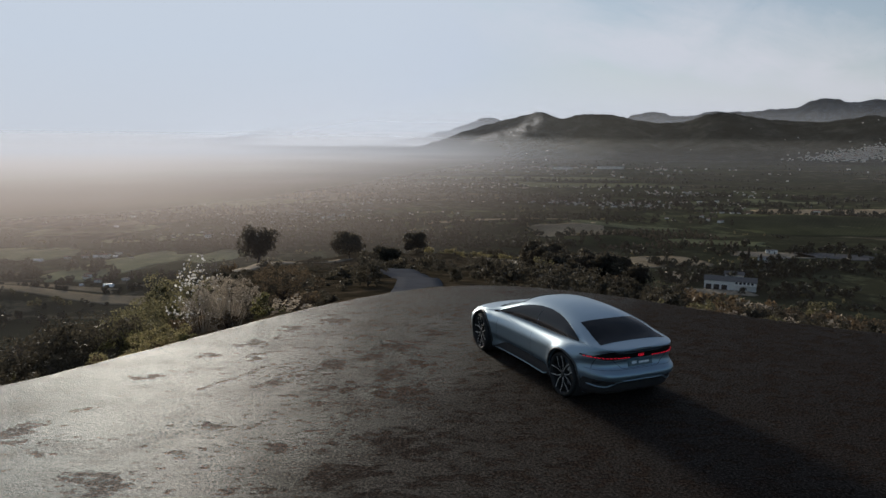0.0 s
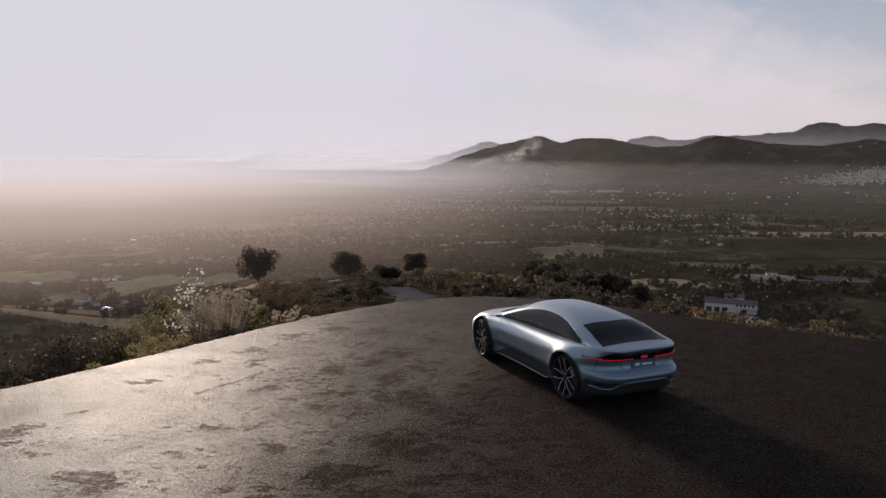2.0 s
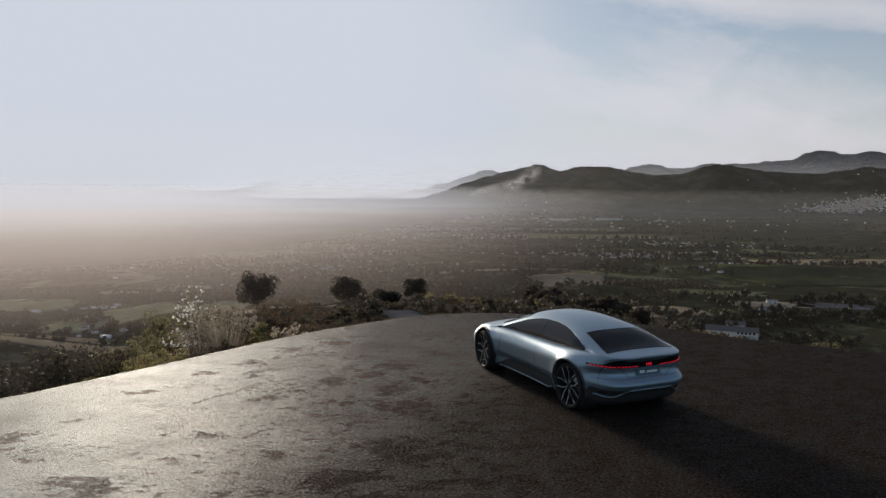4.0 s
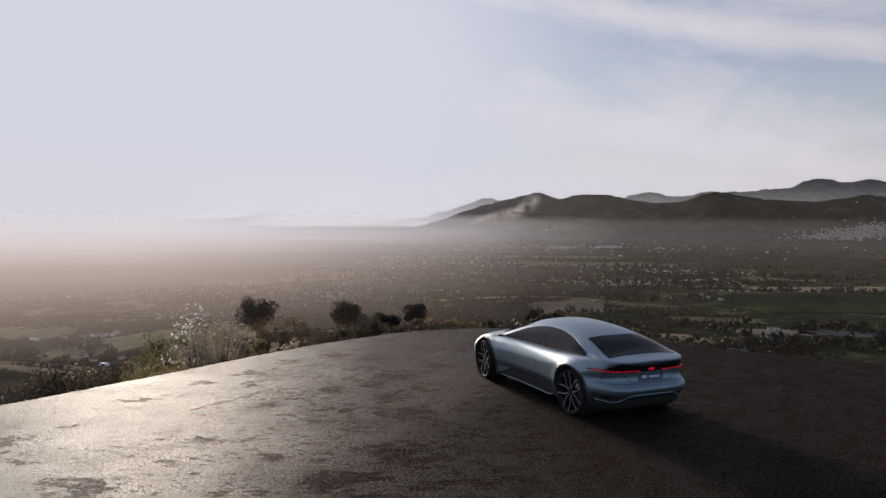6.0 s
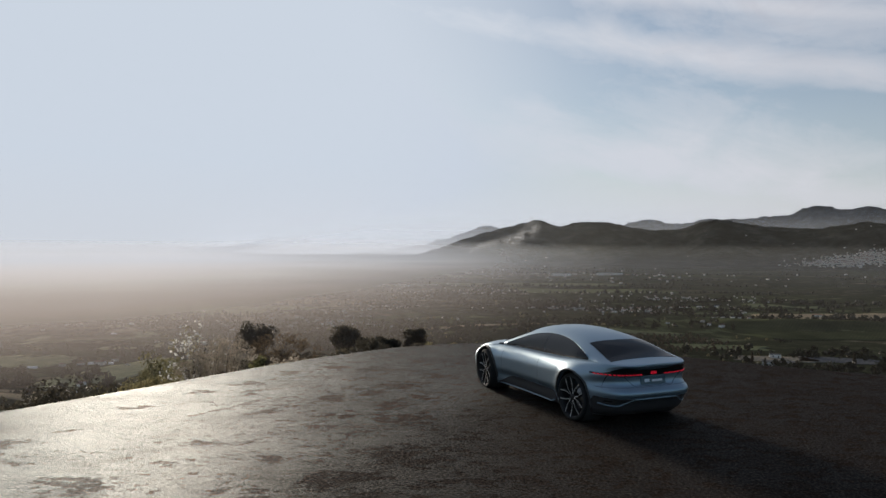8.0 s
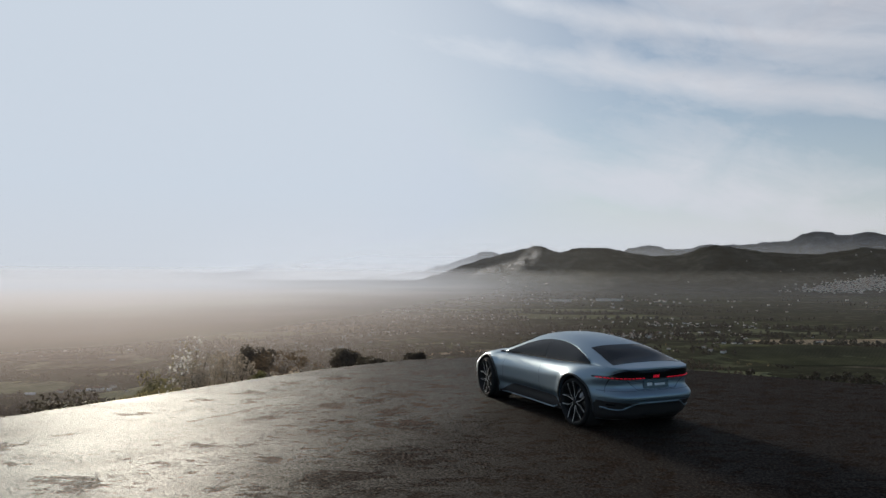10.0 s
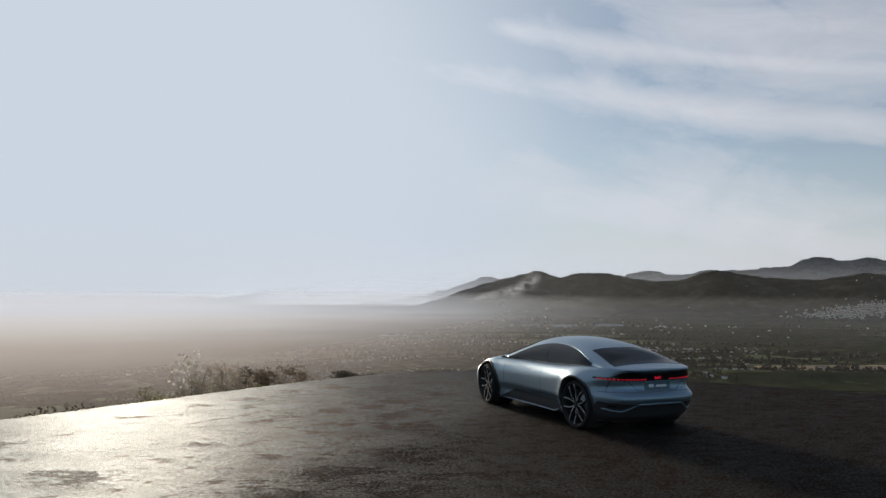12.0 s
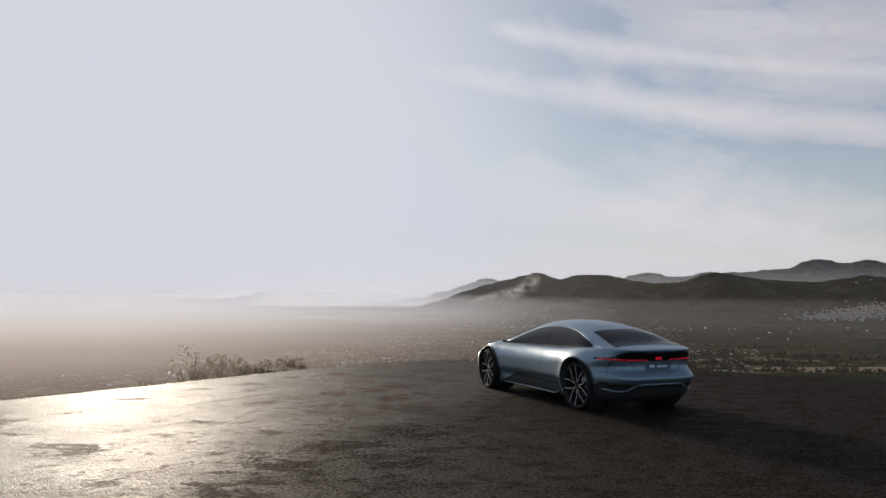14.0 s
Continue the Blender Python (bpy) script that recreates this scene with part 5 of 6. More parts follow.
def low_scrub():
    """Knee-high dark growth over the hollow side of the spur."""
    rng = np.random.RandomState(77)
    az, r = np.radians(rng.uniform(-19, 16, 1500)), 24 * (80 / 24) ** rng.uniform(0, 1, 1500)
    x, y = r * np.sin(az), r * np.cos(az)
    ok = (edge_gap(x, y) > 2) & (np.min([np.hypot(x - a, y - b) for a, b in LOWER_WAY], 0) > 3.6) & (ripple(x, y, 9, 78) > -0.25)
    ok &= ~((np.abs(x + 1.4) < 2.4) & (y < 50))
    x, y = x[ok], y[ok]
    s = rng.uniform(0.25, 0.60, len(x))
    merged("low_scrub", clump_shapes(78, 4, 20, 0.085), list(zip(x, y, land_z(x, y) - 0.06, s, rng.uniform(0, 6.28, len(x)))), LEAF_DARK, "knee-high dark scrub over the spur", "scrub")


low_scrub()


def golden_grass():
    rng = np.random.RandomState(73)
    x, y = rng.uniform(-2, 9.5, 90), rng.uniform(84, 108, 90)
    spots = list(zip(x, y, land_z(x, y) - 0.05, rng.uniform(0.5, 1.1, 90), rng.uniform(0, 6.28, 90)))
    merged("golden_grass", clump_shapes(73, 3, 26, 0.075), spots, LEAF_GOLD, "sunlit golden grass on the crest of the spur", "grass")


golden_grass()


def blob_shapes(seed, count, sub=1):
    """Uneven little crowns for trees far off."""
    out = []
    for k in range(count):
        rng = np.random.RandomState(seed + k)
        vs, fs, o = [], [], 0
        for j in range(3):
            bm = bmesh.new()
            bmesh.ops.create_icosphere(bm, subdivisions=sub, radius=1.0)
            v = np.array([p.co[:] for p in bm.verts]) * rng.uniform(0.7, 1.25, (len(bm.verts), 1))
            f = np.array([[p.index for p in q.verts] for q in bm.faces])
            bm.free()
            v = v * rng.uniform(0.22, 0.36) * (1, 1, 1.05) + (rng.uniform(-0.25, 0.25), rng.uniform(-0.25, 0.25), rng.uniform(0.28, 0.72))
            vs.append(v)
            fs.append(f + o)
            o += len(v)
        out.append((np.concatenate(vs), np.concatenate(fs)))
    return out


def far_crowns(seed, count):
    """Crowns of a few dozen large leaf clumps, for trees a few hundred metres off."""
    out = []
    for k in range(count):
        rng = np.random.RandomState(seed + k)
        tall = rng.uniform(0.85, 1.35)
        cs = [(*(rng.normal(size=3) * (0.17, 0.17, 0.14) + (0, 0, 0.45)), rng.uniform(0.20, 0.30)) for _ in range(5)]
        v, f = leaf_cloud(rng, cs, 8, 0.15, 1.0, 0.9)
        v[:, 2] = np.maximum(v[:, 2] * tall, -0.05)
        out.append((v, np.array(f)))
    return out


def valley_spots(seed, count, near, far, low, high, keep):
    rng = np.random.RandomState(seed)
    az = np.radians(rng.uniform(-38, 38, count * 8))
    r = near * (far / near) ** (rng.uniform(0, 1, count * 8))
    x, y = r * np.sin(az), r * np.cos(az)
    ok = ripple(x, y, keep[0], seed) + 0.5 * ripple(x, y, keep[0] * 0.2, seed + 1) > keep[1]
    ok &= ~in_field(x, y, 1.04) | (rng.uniform(0, 1, len(x)) < 0.03)
    x, y = x[ok][:count], y[ok][:count]
    s = rng.uniform(low, high, len(x))
    return list(zip(x, y, land_z(x, y) - 0.1 * s, s, rng.uniform(0, 6.28, len(x))))


merged("valley_trees", far_crowns(81, 6), valley_spots(81, 1500, 190, 900, 1.6, 4.2, (95, 0.62)), LEAF_FAR, "dark trees in loose clumps across the valley", "trees")
merged("valley_orchards", far_crowns(88, 5), valley_spots(86, 900, 200, 900, 1.4, 3.0, (130, 0.55)), LEAF_OLIVE, "olive-green orchard trees across the valley", "trees")


def hedge_rows(name, seed, count, near, far, low, high, shapes, label):
    """Belts of trees that run across the valley along field edges, doubling here and there into small woods."""
    rng = np.random.RandomState(seed)
    xs, ys = [], []
    for i in range(count):
        a, r = radians(rng.uniform(-38, 38)), near * (far / near) ** rng.uniform(0, 1)
        long, turn = rng.uniform(0.10, 0.32) * r, rng.normal(0.03, 0.16)
        gap = 1.6 + r / 420
        n = int(long / gap)
        u = np.linspace(-long / 2, long / 2, n) + rng.normal(0, gap * 0.4, n)
        bow = rng.uniform(-0.10, 0.10) * long * (2 * u / long) ** 2
        thick = rng.choice((0.5, 0.9, 2.4)) * (1 + r / 900)
        v = bow + rng.normal(0, thick, n)
        keep = np.sin(u / long * rng.uniform(4, 11) + i) > rng.uniform(-1.0, -0.2)
        cx, cy = r * math.sin(a), r * math.cos(a)
        xs.append((cx + u * math.cos(turn) - v * math.sin(turn))[keep])
        ys.append((cy + u * math.sin(turn) + v * math.cos(turn))[keep])
    x, y = np.concatenate(xs), np.concatenate(ys)
    ok = ~in_field(x, y, 0.96) & (np.hypot(x, y) > near * 0.9)
    x, y = x[ok], y[ok]
    s = rng.uniform(low, high, len(x)) * rng.choice((0.7, 1.0, 1.35), len(x))
    merged(name, shapes, list(zip(x, y, land_z(x, y) - 0.1 * s, s, rng.uniform(0, 6.28, len(x)))), LEAF_FAR, label, "trees")


hedge_rows("field_hedges", 83, 62, 260, 900, 1.8, 4.4, far_crowns(84, 6), "dark hedges and belts of trees along the field edges")
hedge_rows("far_hedges", 91, 100, 750, 2500, 2.4, 5.2, blob_shapes(91, 4), "dark tree lines far across the valley")


def grove():
    """Olive trees in rows on the slope of a field."""
    spots = []
    rng = random.Random(5)
    for i in range(24):
        for j in range(9):
            u, v = (i - 12) * 4.6 + rng.uniform(-0.6, 0.6), (j - 4) * 8.0 + rng.uniform(-0.8, 0.8)
            x, y = 148 + u * 0.95 - v * 0.30, 503 + u * 0.30 + v * 0.95
            spots.append((x, y, float(land_z(x, y)), rng.uniform(2.4, 3.6), rng.uniform(0, 6)))
    merged("olive_grove", far_crowns(97, 3), [q for q in spots if not in_field(q[0], q[1], 0.9)], LEAF_DARK, "olive trees planted in even rows", "trees")


grove()


def clumps_at(name, seed, groups, low, high, label):
    """Trees thick about a few places."""
    rng = np.random.RandomState(seed)
    spots = []
    for cx, cy, sx, sy, n in groups:
        x, y = cx + rng.normal(0, sx, n), cy + rng.normal(0, sy, n)
        spots += list(zip(x, y, land_z(x, y) - 0.3, rng.uniform(low, high, n), rng.uniform(0, 6.28, n)))
    merged(name, far_crowns(seed, 5), spots, LEAF_FAR, label, "trees")


clumps_at("yard_trees", 111, [(150, 372, 16, 7, 60), (192, 396, 22, 8, 70), (118, 356, 10, 8, 26), (128, 400, 10, 6, 22), (228, 404, 26, 7, 50), (162, 330, 14, 8, 34), (240, 455, 40, 8, 50)], 3.0, 7.0,
          "dark trees round the white house and its yard")
clumps_at("valley_hedges", 117, [(-25, 925, 50, 9, 90), (300, 692, 90, 4, 90), (330, 770, 110, 4, 90), (360, 870, 140, 7, 140), (60, 790, 120, 7, 120), (-160, 446, 40, 5, 50), (-183, 372, 5, 4, 10),
                                 (-120, 470, 70, 7, 90), (-260, 600, 90, 8, 90), (-60, 560, 80, 10, 130), (120, 600, 60, 5, 70), (430, 640, 80, 5, 70), (-10, 500, 60, 10, 100), (40, 470, 40, 8, 60),
                                 (200, 1180, 60, 14, 90), (-250, 760, 70, 12, 130), (-390, 800, 80, 14, 130), (-330, 660, 60, 8, 90), (-190, 640, 50, 8, 90), (-130, 860, 70, 12, 110), (-300, 980, 110, 16, 130), (-130, 352, 30, 4, 30), (-205, 345, 12, 6, 16)], 3.0, 6.5, "dark hedges and belts of trees between the fields")
for x, y, h in ((171, 403, 11.0), (176, 398, 8.0), (236, 418, 8.5)):
    rng_c = np.random.RandomState(int(h * 10))
    cypress = tagged(new("cypress"), "tall dark cypress beside the white house", "tree")
    part("trunk", strip([(0, 0, -0.3), (0, 0, h * 0.3)], 0.18, BARK, "trunk", 6), cypress)
    spire = [(rng_c.normal(0, 0.15), rng_c.normal(0, 0.15), h * k, 0.22 + 1.25 * (1 - k) ** 0.8 * min(k * 6, 1)) for k in np.linspace(0.06, 0.97, 22)]
    part("crown", mesh_from("crown", *leaf_cloud(rng_c, spire, 40, 0.35, 1.0, 0.7), LEAF_DARK, flat=True), cypress)
    put(cypress, x, y)

# ---- fields, tracks and houses in the valley ----
def field_mat(name, a, b_, scale):
    m, b = material(name)
    pos = b.n("ShaderNodeTexCoord").outputs["Object"]
    flat = b.n("ShaderNodeMapping", {0: pos, 3: (1, 1, 0)}).outputs[0]
    col = b.mix(b.ramp(b.noise(flat, scale, 7, 0.65), (0.35, grey(0)), (0.65, grey(1))), (*a, 1), (*b_, 1))
    rows = b.n("ShaderNodeTexWave", {"Vector": b.n("ShaderNodeMapping", {0: flat, 2: (0, 0, 0.6)}).outputs[0], "Scale": 0.12, "Distortion": 2.0, "Detail": 2.0}).outputs[1]
    col = b.mix(b.math("MULTIPLY", rows, 0.25), col, (*[v * 0.5 for v in a], 1))
    finish(b, principled(b, col, 1.0, spec=0.0), b.noise(flat, 0.9, 5), 0.4, 0.3)
    return m


FIELD_GREEN = field_mat("field_green", (0.105, 0.115, 0.062), (0.20, 0.205, 0.115), 0.03)
# paler than FIELD_GREEN: the colour imitates backlit grass in the sun
MEADOW = field_mat("meadow", (0.21, 0.215, 0.12), (0.36, 0.35, 0.21), 0.05)
FIELD_DRY = field_mat("field_dry", (0.21, 0.168, 0.11), (0.38, 0.31, 0.21), 0.04)
FIELD_DARK = field_mat("field_dark", (0.030, 0.037, 0.020), (0.062, 0.070, 0.037), 0.03)
DIRT = field_mat("dirt", (0.24, 0.20, 0.145), (0.38, 0.325, 0.25), 0.2)


def field(x, y, sx, sy, turn, mat, label):
    """A field draped over the land, with an uneven outline."""
    n = 15
    c, s = math.cos(radians(turn)), math.sin(radians(turn))
    g = np.linspace(-1, 1, n)
    u, v = np.meshgrid(g, g, indexing="ij")
    u2 = u * np.sqrt(1 - 0.06 * v * v) + 0.09 * np.sin(3 * v + x) + 0.03 * np.sin(9 * v + y)
    v2 = v * np.sqrt(1 - 0.06 * u * u) + 0.12 * np.sin(2.5 * u + y) + 0.05 * np.sin(8 * u + x)
    px, py = x + u2 * sx / 2 * c - v2 * sy / 2 * s, y + u2 * sx / 2 * s + v2 * sy / 2 * c
    top = np.stack([px, py, land_z(px, py) + 0.25], -1).reshape(-1, 3)
    low = top - (0, 0, 2.5)
    faces = grid_faces(n, n)
    rim = [j for j in range(n)] + [i * n + n - 1 for i in range(1, n)] + [(n - 1) * n + j for j in range(n - 2, -1, -1)] + [i * n for i in range(n - 2, 0, -1)]
    k = n * n
    faces += [(rim[i], k + rim[i], k + rim[(i + 1) % len(rim)], rim[(i + 1) % len(rim)]) for i in range(len(rim))]
    return tagged(new("field", mesh_from("field", np.concatenate([top, low]), faces, mat)), label, "field", kind="structure")


LOT = field_mat("concrete_lot", (0.13, 0.125, 0.12), (0.17, 0.165, 0.16), 0.2)
KINDS_OF_FIELD = {"lot": LOT, "meadow": MEADOW, "green": FIELD_GREEN, "dry": FIELD_DRY, "dark": FIELD_DARK, "dirt": DIRT}
for fx, fy, fw, fd, ft, fk, flabel in FIELDS:
    field(fx, fy, fw, fd, ft, KINDS_OF_FIELD[fk], flabel)


def track(points, width, mat, label, lift=0.06, name="track"):
    """A road draped over the land."""
    k = np.linspace(0, len(points) - 1, 14 * len(points))
    px, py = (spline([(i, p[j]) for i, p in enumerate(points)], k) for j in (0, 1))
    tx, ty = np.gradient(px), np.gradient(py)
    n = np.hypot(tx, ty)
    nx, ny = -ty / n, tx / n
    rows = []
    for off in np.linspace(-0.5, 0.5, 5):
        qx, qy = px + nx * off * width, py + ny * off * width
        rows.append(np.stack([qx, qy, land_z(qx, qy) + lift], -1))
    mid = rows[2][:, 2]
    for r in rows:
        r[:, 2] = np.maximum(r[:, 2], mid - 0.1)
    low = [rows[-1] - (0, 0, 0.6), rows[0] - (0, 0, 0.6)]
    allrows = [low[1]] + rows + [low[0]]
    verts = np.concatenate(allrows)
    return tagged(new(name, mesh_from(name, verts, [f[::-1] for f in grid_faces(len(allrows), len(px))], mat)), label, "road", kind="structure")


track(LOWER_WAY, 2.2, OLD_ASPHALT, "grey road curling down below the bend", 0.12, "lower_road")
track([(-10, 74), (-12.5, 72), (-15.5, 69), (-18, 65.5), (-20, 61), (-22, 55)], 2.8, DIRT, "pale dirt track along the spur", 0.08)
track([(-13.5, 74), (-9.5, 76.5), (-6, 78), (-3.5, 76)], 2.6, DIRT, "pale dirt track along the spur", 0.08)
track([(2.5, 92), (5, 86), (7.4, 80), (9.5, 76), (13, 72)], 1.5, DIRT, "pale dirt path over the spur", 0.08)
track([(-60, 190), (-85, 240), (-80, 300), (-40, 350), (-10, 420)], 5.0, DIRT, "dirt lane between the fields", 0.5)


def make_house(w, d, h, seed, roof=TILE_ROOF, hip=True, label="small white house with a tiled roof", name="house", garages=0):
    """Walls with real openings' depth, a pitched roof with eaves, windows and a door."""
    rng = random.Random(seed)
    house = tagged(new(name), label, "house")
    part("wall", from_bm("wall", box_bm(w, d, h + 1.5, 0.0, (0, 0, h / 2 - 0.75)), PLASTER, False), house)
    e, r = 0.35, min(w, d) * 0.22
    a, c = w / 2 + e, d / 2 + e
    if hip:
        vs = [(-a, -c, h), (a, -c, h), (a, c, h), (-a, c, h), (-a, 0, h + r), (a, 0, h + r), (-a, -c, h - 0.12), (a, -c, h - 0.12), (a, c, h - 0.12), (-a, c, h - 0.12)]
        fs = [(0, 1, 5, 4), (2, 3, 4, 5), (1, 2, 5), (3, 0, 4), (6, 7, 1, 0), (7, 8, 2, 1), (8, 9, 3, 2), (9, 6, 0, 3), (9, 8, 7, 6)]
        part("roof", mesh_from("roof", vs, fs, roof, flat=True), house, "brown tiled pitched roof" if roof is TILE_ROOF else "")
    else:
        part("roof", from_bm("roof", box_bm(w + 0.3, d + 0.3, 0.3, 0.04, (0, 0, h + 0.1)), roof, False), house, "flat roof slab")
    # dark panels on the wall stand for the shade inside open bays
    for i in range(garages):
        part("garage_door", from_bm("garage_door", box_bm(2.5, 0.16, 2.5, 0.02, (-w / 2 + 2.0 + 3.5 * i, -d / 2, 1.2)), DARK_PANE, False), house, "dark panel painted for the shade in a garage bay")
    if garages:
        part("canopy", from_bm("canopy", box_bm(w * 0.4, 1.6, 0.22, 0.03, (w * 0.28, -d / 2 - 0.8, 2.9)), PLASTER, False), house)
        for i in range(5):
            part("window", from_bm("window", box_bm(1.0, 0.14, 1.0, 0.02, (w * (0.12 + 0.075 * i), -d / 2, 3.6)), DARK_PANE, False), house)
        return house
    n = max(2, int(w / 3.2))
    floors = 1 if h < 4 else 2
    for fl in range(floors):
        for i in range(n):
            x = (i + 0.5) / n * w - w / 2
            if fl == 0 and i == n // 2:
                part("door", from_bm("door", box_bm(1.0, 0.16, 2.1, 0.02, (x, -d / 2, 1.05)), BARK, False), house)
            else:
                part("window", from_bm("window", box_bm(1.1, 0.14, 1.2, 0.02, (x, -d / 2, 1.6 + 2.8 * fl)), DARK_PANE, False), house)
    return house


def face_home(ob, x, y, turn, size=1.0):
    ob.matrix_basis = pose(x, y, float(land_z(x, y)), 0, 0, turn) @ Matrix.Scale(size, 4)


TYPES = [make_house(10, 7, 3.4, 1), make_house(13, 8, 5.8, 2, label="two-storey white house with a tiled roof"),
         make_house(9, 8, 3.2, 3, TIN, False, "small white flat-roofed house"), make_house(16, 9, 4.2, 4, TIN, True, "long pale shed with a metal roof", "shed")]
first = set()
rng = random.Random(21)
CLUSTERS = [(-150, 596, 26, 7, 16), (-110, 618, 20, 9, 16), (-84, 700, 16, 18, 16), (-58, 768, 16, 14, 14), (120, 790, 22, 7, 12), (165, 782, 26, 8, 16), (200, 765, 22, 9, 18), (245, 790, 26, 14, 20),
            (300, 925, 26, 18, 16), (343, 895, 20, 8, 8), (214, 618, 9, 8, 6), (270, 668, 22, 8, 8), (-170, 500, 16, 9, 9), (-240, 628, 18, 10, 7), (86, 1050, 24, 10, 12), (20, 990, 22, 10, 12),
            (-309, 600, 10, 5, 3), (-422, 897, 12, 8, 3), (-352, 749, 14, 6, 5), (-196, 412, 9, 5, 5), (-165, 345, 9, 7, 4)]
used = []
for cx, cy, sx, sy, count in CLUSTERS:
    for i in range(count):
        for _ in range(12):
            x, y = cx + rng.gauss(0, sx), cy + rng.gauss(0, sy)
            if all(math.hypot(x - a, y - b) > 6 for a, b in used):
                break
        used.append((x, y))
        k = rng.choices(range(4), (5, 3, 4, 2))[0]
        turn, size = rng.uniform(-60, 60), rng.uniform(0.17, 0.36)
        if k in first:
            ob = copy_thing(TYPES[k], pose(0, 0, 0))
        else:
            ob = TYPES[k]
            first.add(k)
        ob["group"] = "valley houses"
        face_home(ob, x, y, turn, size)

# the long white house below the bend, with its yard and outbuildings
face_home(make_house(23, 8, 4.3, 7, TIN, True, "long white building with dark garage bays", garages=3), 137, 341, -22)
face_home(make_house(9, 6, 3.0, 8, TIN, True, "white outbuilding with a grey roof"), 148, 364, -22)
face_home(make_house(10, 7, 4.6, 9, TIN, False, "white flat-roofed house among dark trees"), 184, 408, -24)
face_home(make_house(12, 7, 3.4, 13, TIN, False, "white flat-roofed house among dark trees"), 194, 414, -20)
face_home(make_house(9, 6, 3.0, 10, TIN, False, "small white flat-roofed shed beside the concrete lot", "shed"), 206, 452, -14, 0.7)
face_home(make_house(44, 16, 5.5, 11, TIN, False, "large pale factory hall", "factory"), 267, 1653, -8)
face_home(make_house(60, 18, 6.0, 12, TIN, False, "long low pale factory hall", "factory"), 382, 1680, -12)


def make_white_tunnel(w, d, h):
    """A made-up tunnel standing in for white barns with glinting roofs: arched white film over hoops, on a low kerb,
    with a closed end wall.
    """
    house = tagged(new("greenhouse"), "long low white tunnel standing in for a bright barn roof", "greenhouse", "valley greenhouses")
    arch = [(math.cos(a) * d / 2, math.sin(a) * h) for a in np.linspace(0, math.pi, 11)]
    verts = [(x, y, z) for x in (-w / 2, w / 2) for y, z in arch]
    part("film", mesh_from("film", verts, [f[::-1] for f in grid_faces(2, 11)], FILM_WHITE), house, "taut white plastic film")
    for x in (-w / 2 - 0.02, w / 2 + 0.02):
        part("end_wall", mesh_from("end_wall", [(x, y, z) for y, z in arch], [tuple(range(11))], FILM_WHITE, flat=True), house)
    for k in range(5):
        x = (k / 4 - 0.5) * w
        part("hoop", strip([(x, y * 1.01, z * 1.01) for y, z in arch], 0.04, STEEL, "hoop", 5), house)
    part("kerb", from_bm("kerb", box_bm(w + 0.2, d + 0.2, 1.0, 0.03, (0, 0, -0.42)), PLASTER, False), house)
    return house


FILM_WHITE = plain("film_white", (0.93, 0.92, 0.90), 0.28, vary=0.05, scale=1.0)
for x, y, w_, d, h, turn in ((-309, 602, 6.5, 4, 1.5, 4), (-303, 604, 2.4, 3, 1.2, 4), (-422, 897, 8, 6, 2.6, 0), (-356, 746, 7, 5, 2.0, 3), (-349, 752, 7, 5, 2.0, 3), (-330, 744, 3.6, 3, 1.5, 0), (-223, 394, 6.0, 2.6, 1.2, 10),
                             (-199, 411, 2.6, 2.4, 1.3, 20), (-194, 415, 3.0, 2.4, 1.4, -10), (-188, 412, 2.6, 2.4, 1.2, 15), (-155, 331, 4.4, 3.4, 1.3, 12), (-174, 351, 3.2, 2.2, 1.1, 8), (-168, 332, 1.6, 1.4, 0.9, 0),
                             (-247, 546, 3.4, 2.4, 1.2, 5), (-262, 612, 4, 3, 1.3, 0)):
    face_home(make_white_tunnel(w_, d, h), x, y, turn)


def box_shapes(roof):
    """Small gabled houses: either their walls or their roofs."""
    if roof:
        v = np.array([(-0.55, -0.46, 0.5), (0.55, -0.46, 0.5), (0.55, 0.46, 0.5), (-0.55, 0.46, 0.5), (-0.55, 0, 0.72), (0.55, 0, 0.72)])
        f = np.array([(0, 1, 5, 4), (2, 3, 4, 5), (0, 4, 3, 0), (1, 2, 5, 1)])
        f = f[:2]
    else:
        v = np.array([(x, y, z) for x in (-0.5, 0.5) for y in (-0.4, 0.4) for z in (-0.2, 0.5)] + [(-0.5, 0, 0.69), (0.5, 0, 0.69)])
        f = np.array([(0, 1, 3, 2), (4, 6, 7, 5), (0, 4, 5, 1), (2, 3, 7, 6), (1, 8, 8, 3), (5, 7, 9, 9)])[:4]
    return [(v, f), (v * (1.5, 0.8, 0.8), f), (v * (0.8, 0.8, 1.2), f)]


def town(name, cx, cy, sx, sy, count, low, high, label, seed, closest=450.0):
    r = np.random.RandomState(seed)
    x, y = cx + r.normal(0, sx, count), cy + r.normal(0, sy, count)
    far = np.hypot(x, y) > closest
    spots = [s for s, ok in zip(zip(x, y, land_z(x, y), r.uniform(low, high, count), r.uniform(-0.6, 0.2, count)), far) if ok]
    merged(name, box_shapes(False), spots, PLASTER, label, "town")
    merged(name + "_roofs", box_shapes(True), spots, TILE_ROOF, "brown tiled roofs of " + label.split(" of ")[0], "roofs")


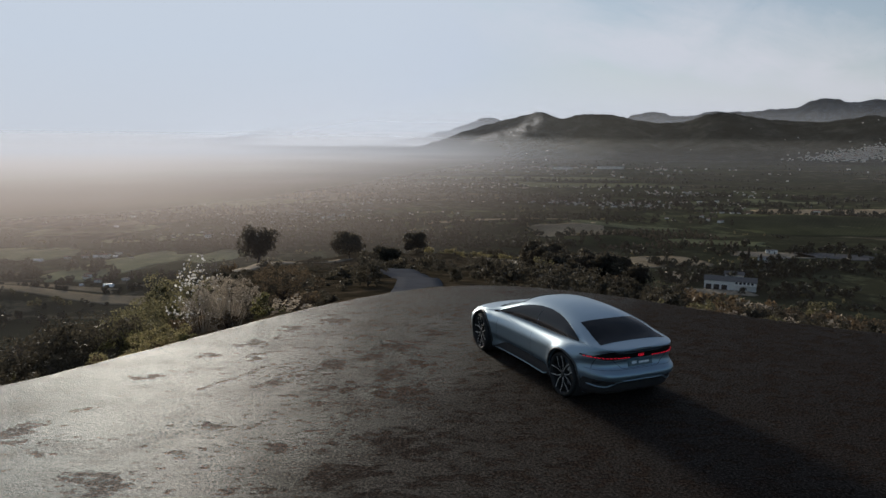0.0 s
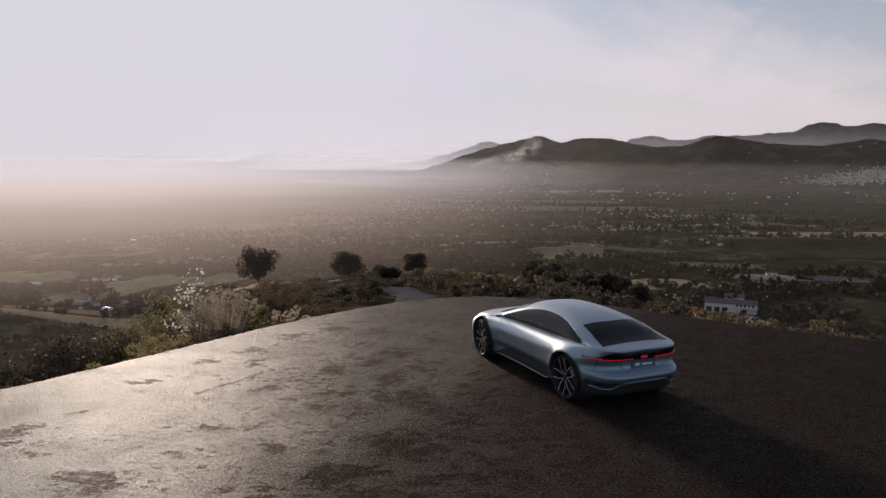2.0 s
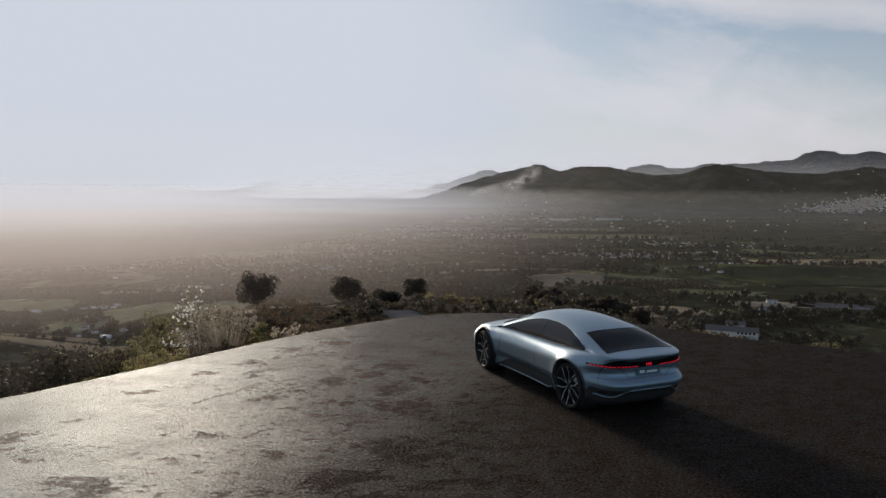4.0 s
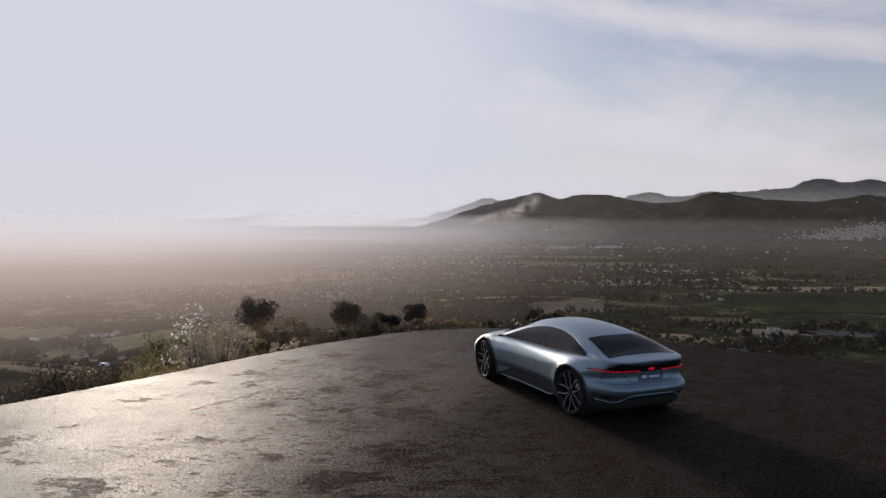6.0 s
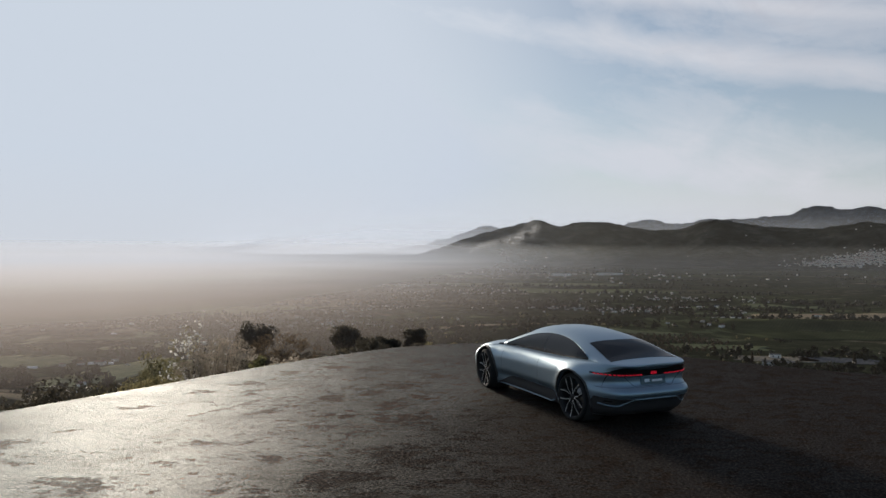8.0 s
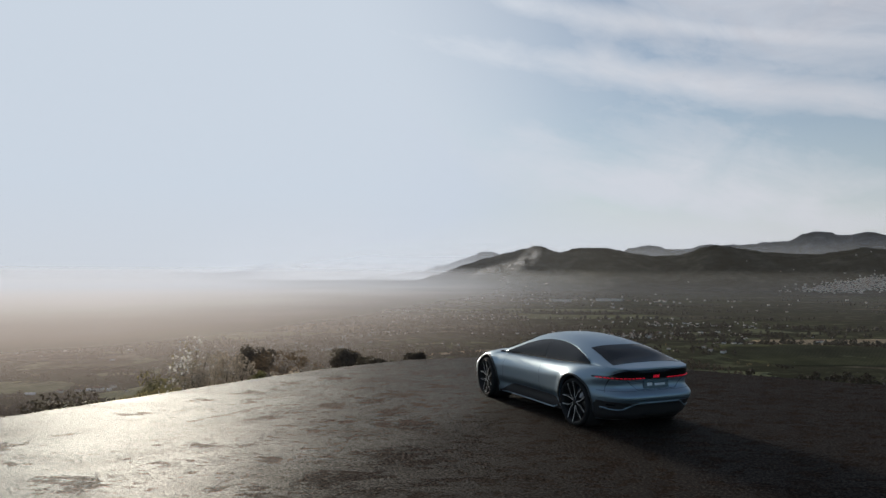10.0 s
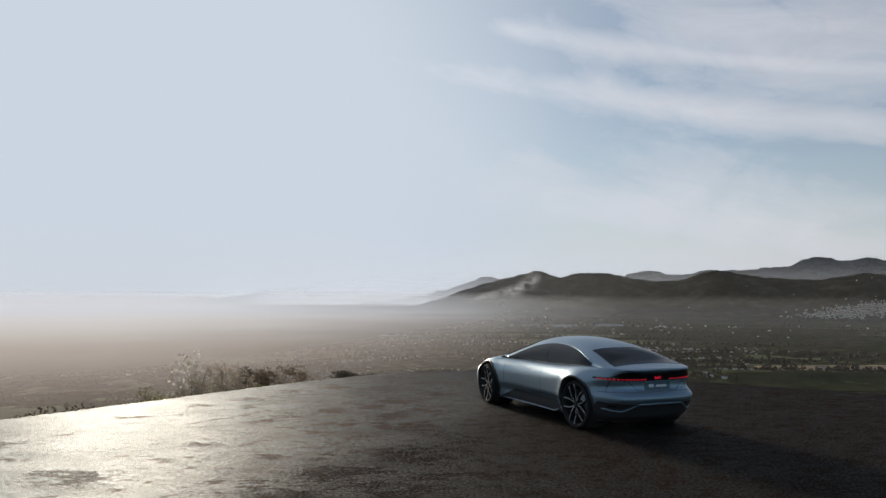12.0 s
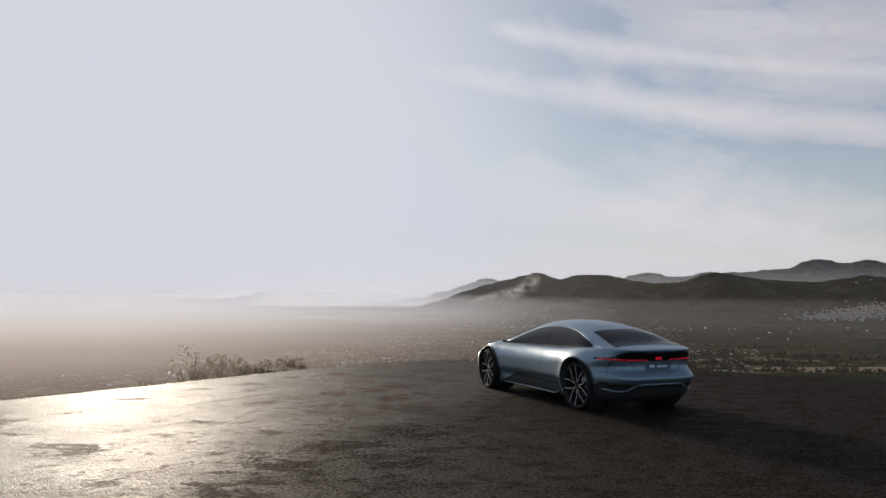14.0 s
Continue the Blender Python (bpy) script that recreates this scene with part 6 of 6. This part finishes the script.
town("hill_town", 1470, 2545, 100, 42, 900, 3.0, 6.6, "white houses of a town spread over the hill foot", 3)
town("hazy_town", -75, 1150, 42, 26, 130, 1.6, 3.6, "pale houses of a town in the haze", 12)
town("ridge_village", -105, 640, 55, 40, 60, 1.0, 2.2, "small white houses of a village on a low ridge", 13)
town("valley_village", 205, 790, 75, 22, 150, 1.1, 2.6, "small white houses of a village in the valley", 14)
town("far_village", 300, 940, 70, 40, 60, 1.3, 2.8, "small white houses of a far village", 15)
town("mid_hamlet", 60, 1010, 80, 30, 70, 1.3, 2.8, "small pale houses of a hamlet in the valley", 16)
town("far_houses", 300, 1500, 420, 330, 60, 2.0, 5.0, "scattered white houses far across the valley", 4)
town("plant_houses", 330, 1700, 150, 50, 60, 2.5, 5.0, "pale sheds and houses by the factory halls", 17)
town("plain_houses", -500, 1500, 380, 500, 60, 2.0, 5.0, "scattered pale houses on the hazy plain", 5)
town("mountain_houses", 900, 2880, 420, 70, 12, 2.5, 5, "lone white houses on the mountain foot", 8)
town("hazy_houses", -280, 640, 130, 150, 20, 1.6, 3.4, "scattered bright houses on the hazy plain", 9, 330.0)

# ---- haze painted on sheets over the plain, and a thread of smoke ----
def mist(radius, a0, a1, low, high, mat, label):
    n = 60
    verts = []
    for i in range(n):
        a = radians(a0 + (a1 - a0) * i / (n - 1))
        for z in (low, low + (high - low) * 0.4, high):
            verts.append((radius * math.sin(a), radius * math.cos(a), z))
    return tagged(new("mist", mesh_from("mist", verts, grid_faces(n, 3), mat)), label, "mist", kind="stuff")


# near warm sheet lifts dark tones sunward, far cool one pales the mountains
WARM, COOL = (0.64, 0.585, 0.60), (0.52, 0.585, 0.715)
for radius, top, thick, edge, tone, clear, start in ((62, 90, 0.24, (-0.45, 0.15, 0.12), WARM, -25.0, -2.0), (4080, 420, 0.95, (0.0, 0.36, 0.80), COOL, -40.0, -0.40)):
    mist(radius, -75, 75, -75, -70 + top, haze_stuff("mist", top, thick, edge, tone, clear, start), "translucent sheet painted as haze over the valley")


def haze_bowl():
    """Painted haze sheet: level over the valley, banked up gently before the mountains."""
    n = 160
    profile = [(130, 0), (300, 0), (600, 0), (1200, 0), (1700, 0), (2000, 5), (2250, 18), (2500, 42), (2700, 72), (2900, 106), (3100, 142), (3300, 179), (3500, 216), (4800, 216)]
    verts = []
    for a in np.linspace(-80, 80, n):
        bank = float(smooth(-17, -7, a))
        for r, up in profile:
            r = r if r <= 3500 else r - bank * (r - 3500)
            verts.append((r * math.sin(radians(a)), r * math.cos(radians(a)), -46 + bank * (up * 0.94) + (1 - bank) * max(r - 3300, 0) * 0.04))
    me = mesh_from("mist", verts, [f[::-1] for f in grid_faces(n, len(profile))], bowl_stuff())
    # normals turned to the sun so the sheet takes full sunlight everywhere
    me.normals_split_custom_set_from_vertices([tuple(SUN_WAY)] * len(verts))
    return tagged(new("mist", me), "sheet painted as haze, thicker with distance and towards the sun", "mist", kind="stuff")


haze_bowl()


def smoke():
    """A torn veil of smoke: thick along its middle, thinning to nothing at its edges."""
    m, b = material("smoke")
    pos = b.n("ShaderNodeTexCoord").outputs["Object"]
    dense = b.n("ShaderNodeAttribute")
    dense.attribute_name = "thickness"
    lump = b.ramp(b.noise(pos, 0.026, 7, 0.68, distort=0.6), (0.36, grey(0)), (0.66, grey(1)))
    fac = b.math("MULTIPLY", b.math("MULTIPLY", dense.outputs["Fac"], lump), 0.55)
    mx = b.n("ShaderNodeMixShader", {0: fac, 1: b.n("ShaderNodeBsdfTransparent").outputs[0], 2: b.n("ShaderNodeBsdfTranslucent", {0: (0.62, 0.64, 0.68, 1)}).outputs[0]})
    b.n("ShaderNodeOutputMaterial", {0: mx.outputs[0]})
    line = [(94, 2700, -46), (104, 2702, -18), (150, 2705, 2), (215, 2706, 14), (275, 2704, 26), (318, 2700, 52), (330, 2698, 84), (308, 2697, 112)]
    k = np.linspace(0, len(line) - 1, 60)
    p = np.stack([spline([(i, q[j]) for i, q in enumerate(line)], k) for j in range(3)], 1)
    wide = np.interp(k, [0, 1, 3, 4, 5.5, 7], [3, 6, 22, 30, 38, 26])
    core = np.interp(k, [0, 0.6, 3, 5, 7], [0.5, 0.7, 0.9, 1.0, 0.0])
    tx, tz = np.gradient(p[:, 0]), np.gradient(p[:, 2])
    n = np.hypot(tx, tz)
    verts, dens = [], []
    for off in np.linspace(-1, 1, 9):
        verts += [(x - b_ / q * wd * off, y, z + a / q * wd * off) for (x, y, z), a, b_, q, wd in zip(p, tx, tz, n, wide)]
        dens += [float(c * (1 - off * off) ** 1.5) for c in core]
    me = mesh_from("smoke", verts, grid_faces(9, len(k)), m)
    me.attributes.new("thickness", "FLOAT", "POINT").data.foreach_set("value", dens)
    return tagged(new("smoke", me), "thin pale smoke drifting up from the plain", "smoke", kind="stuff")


smoke()
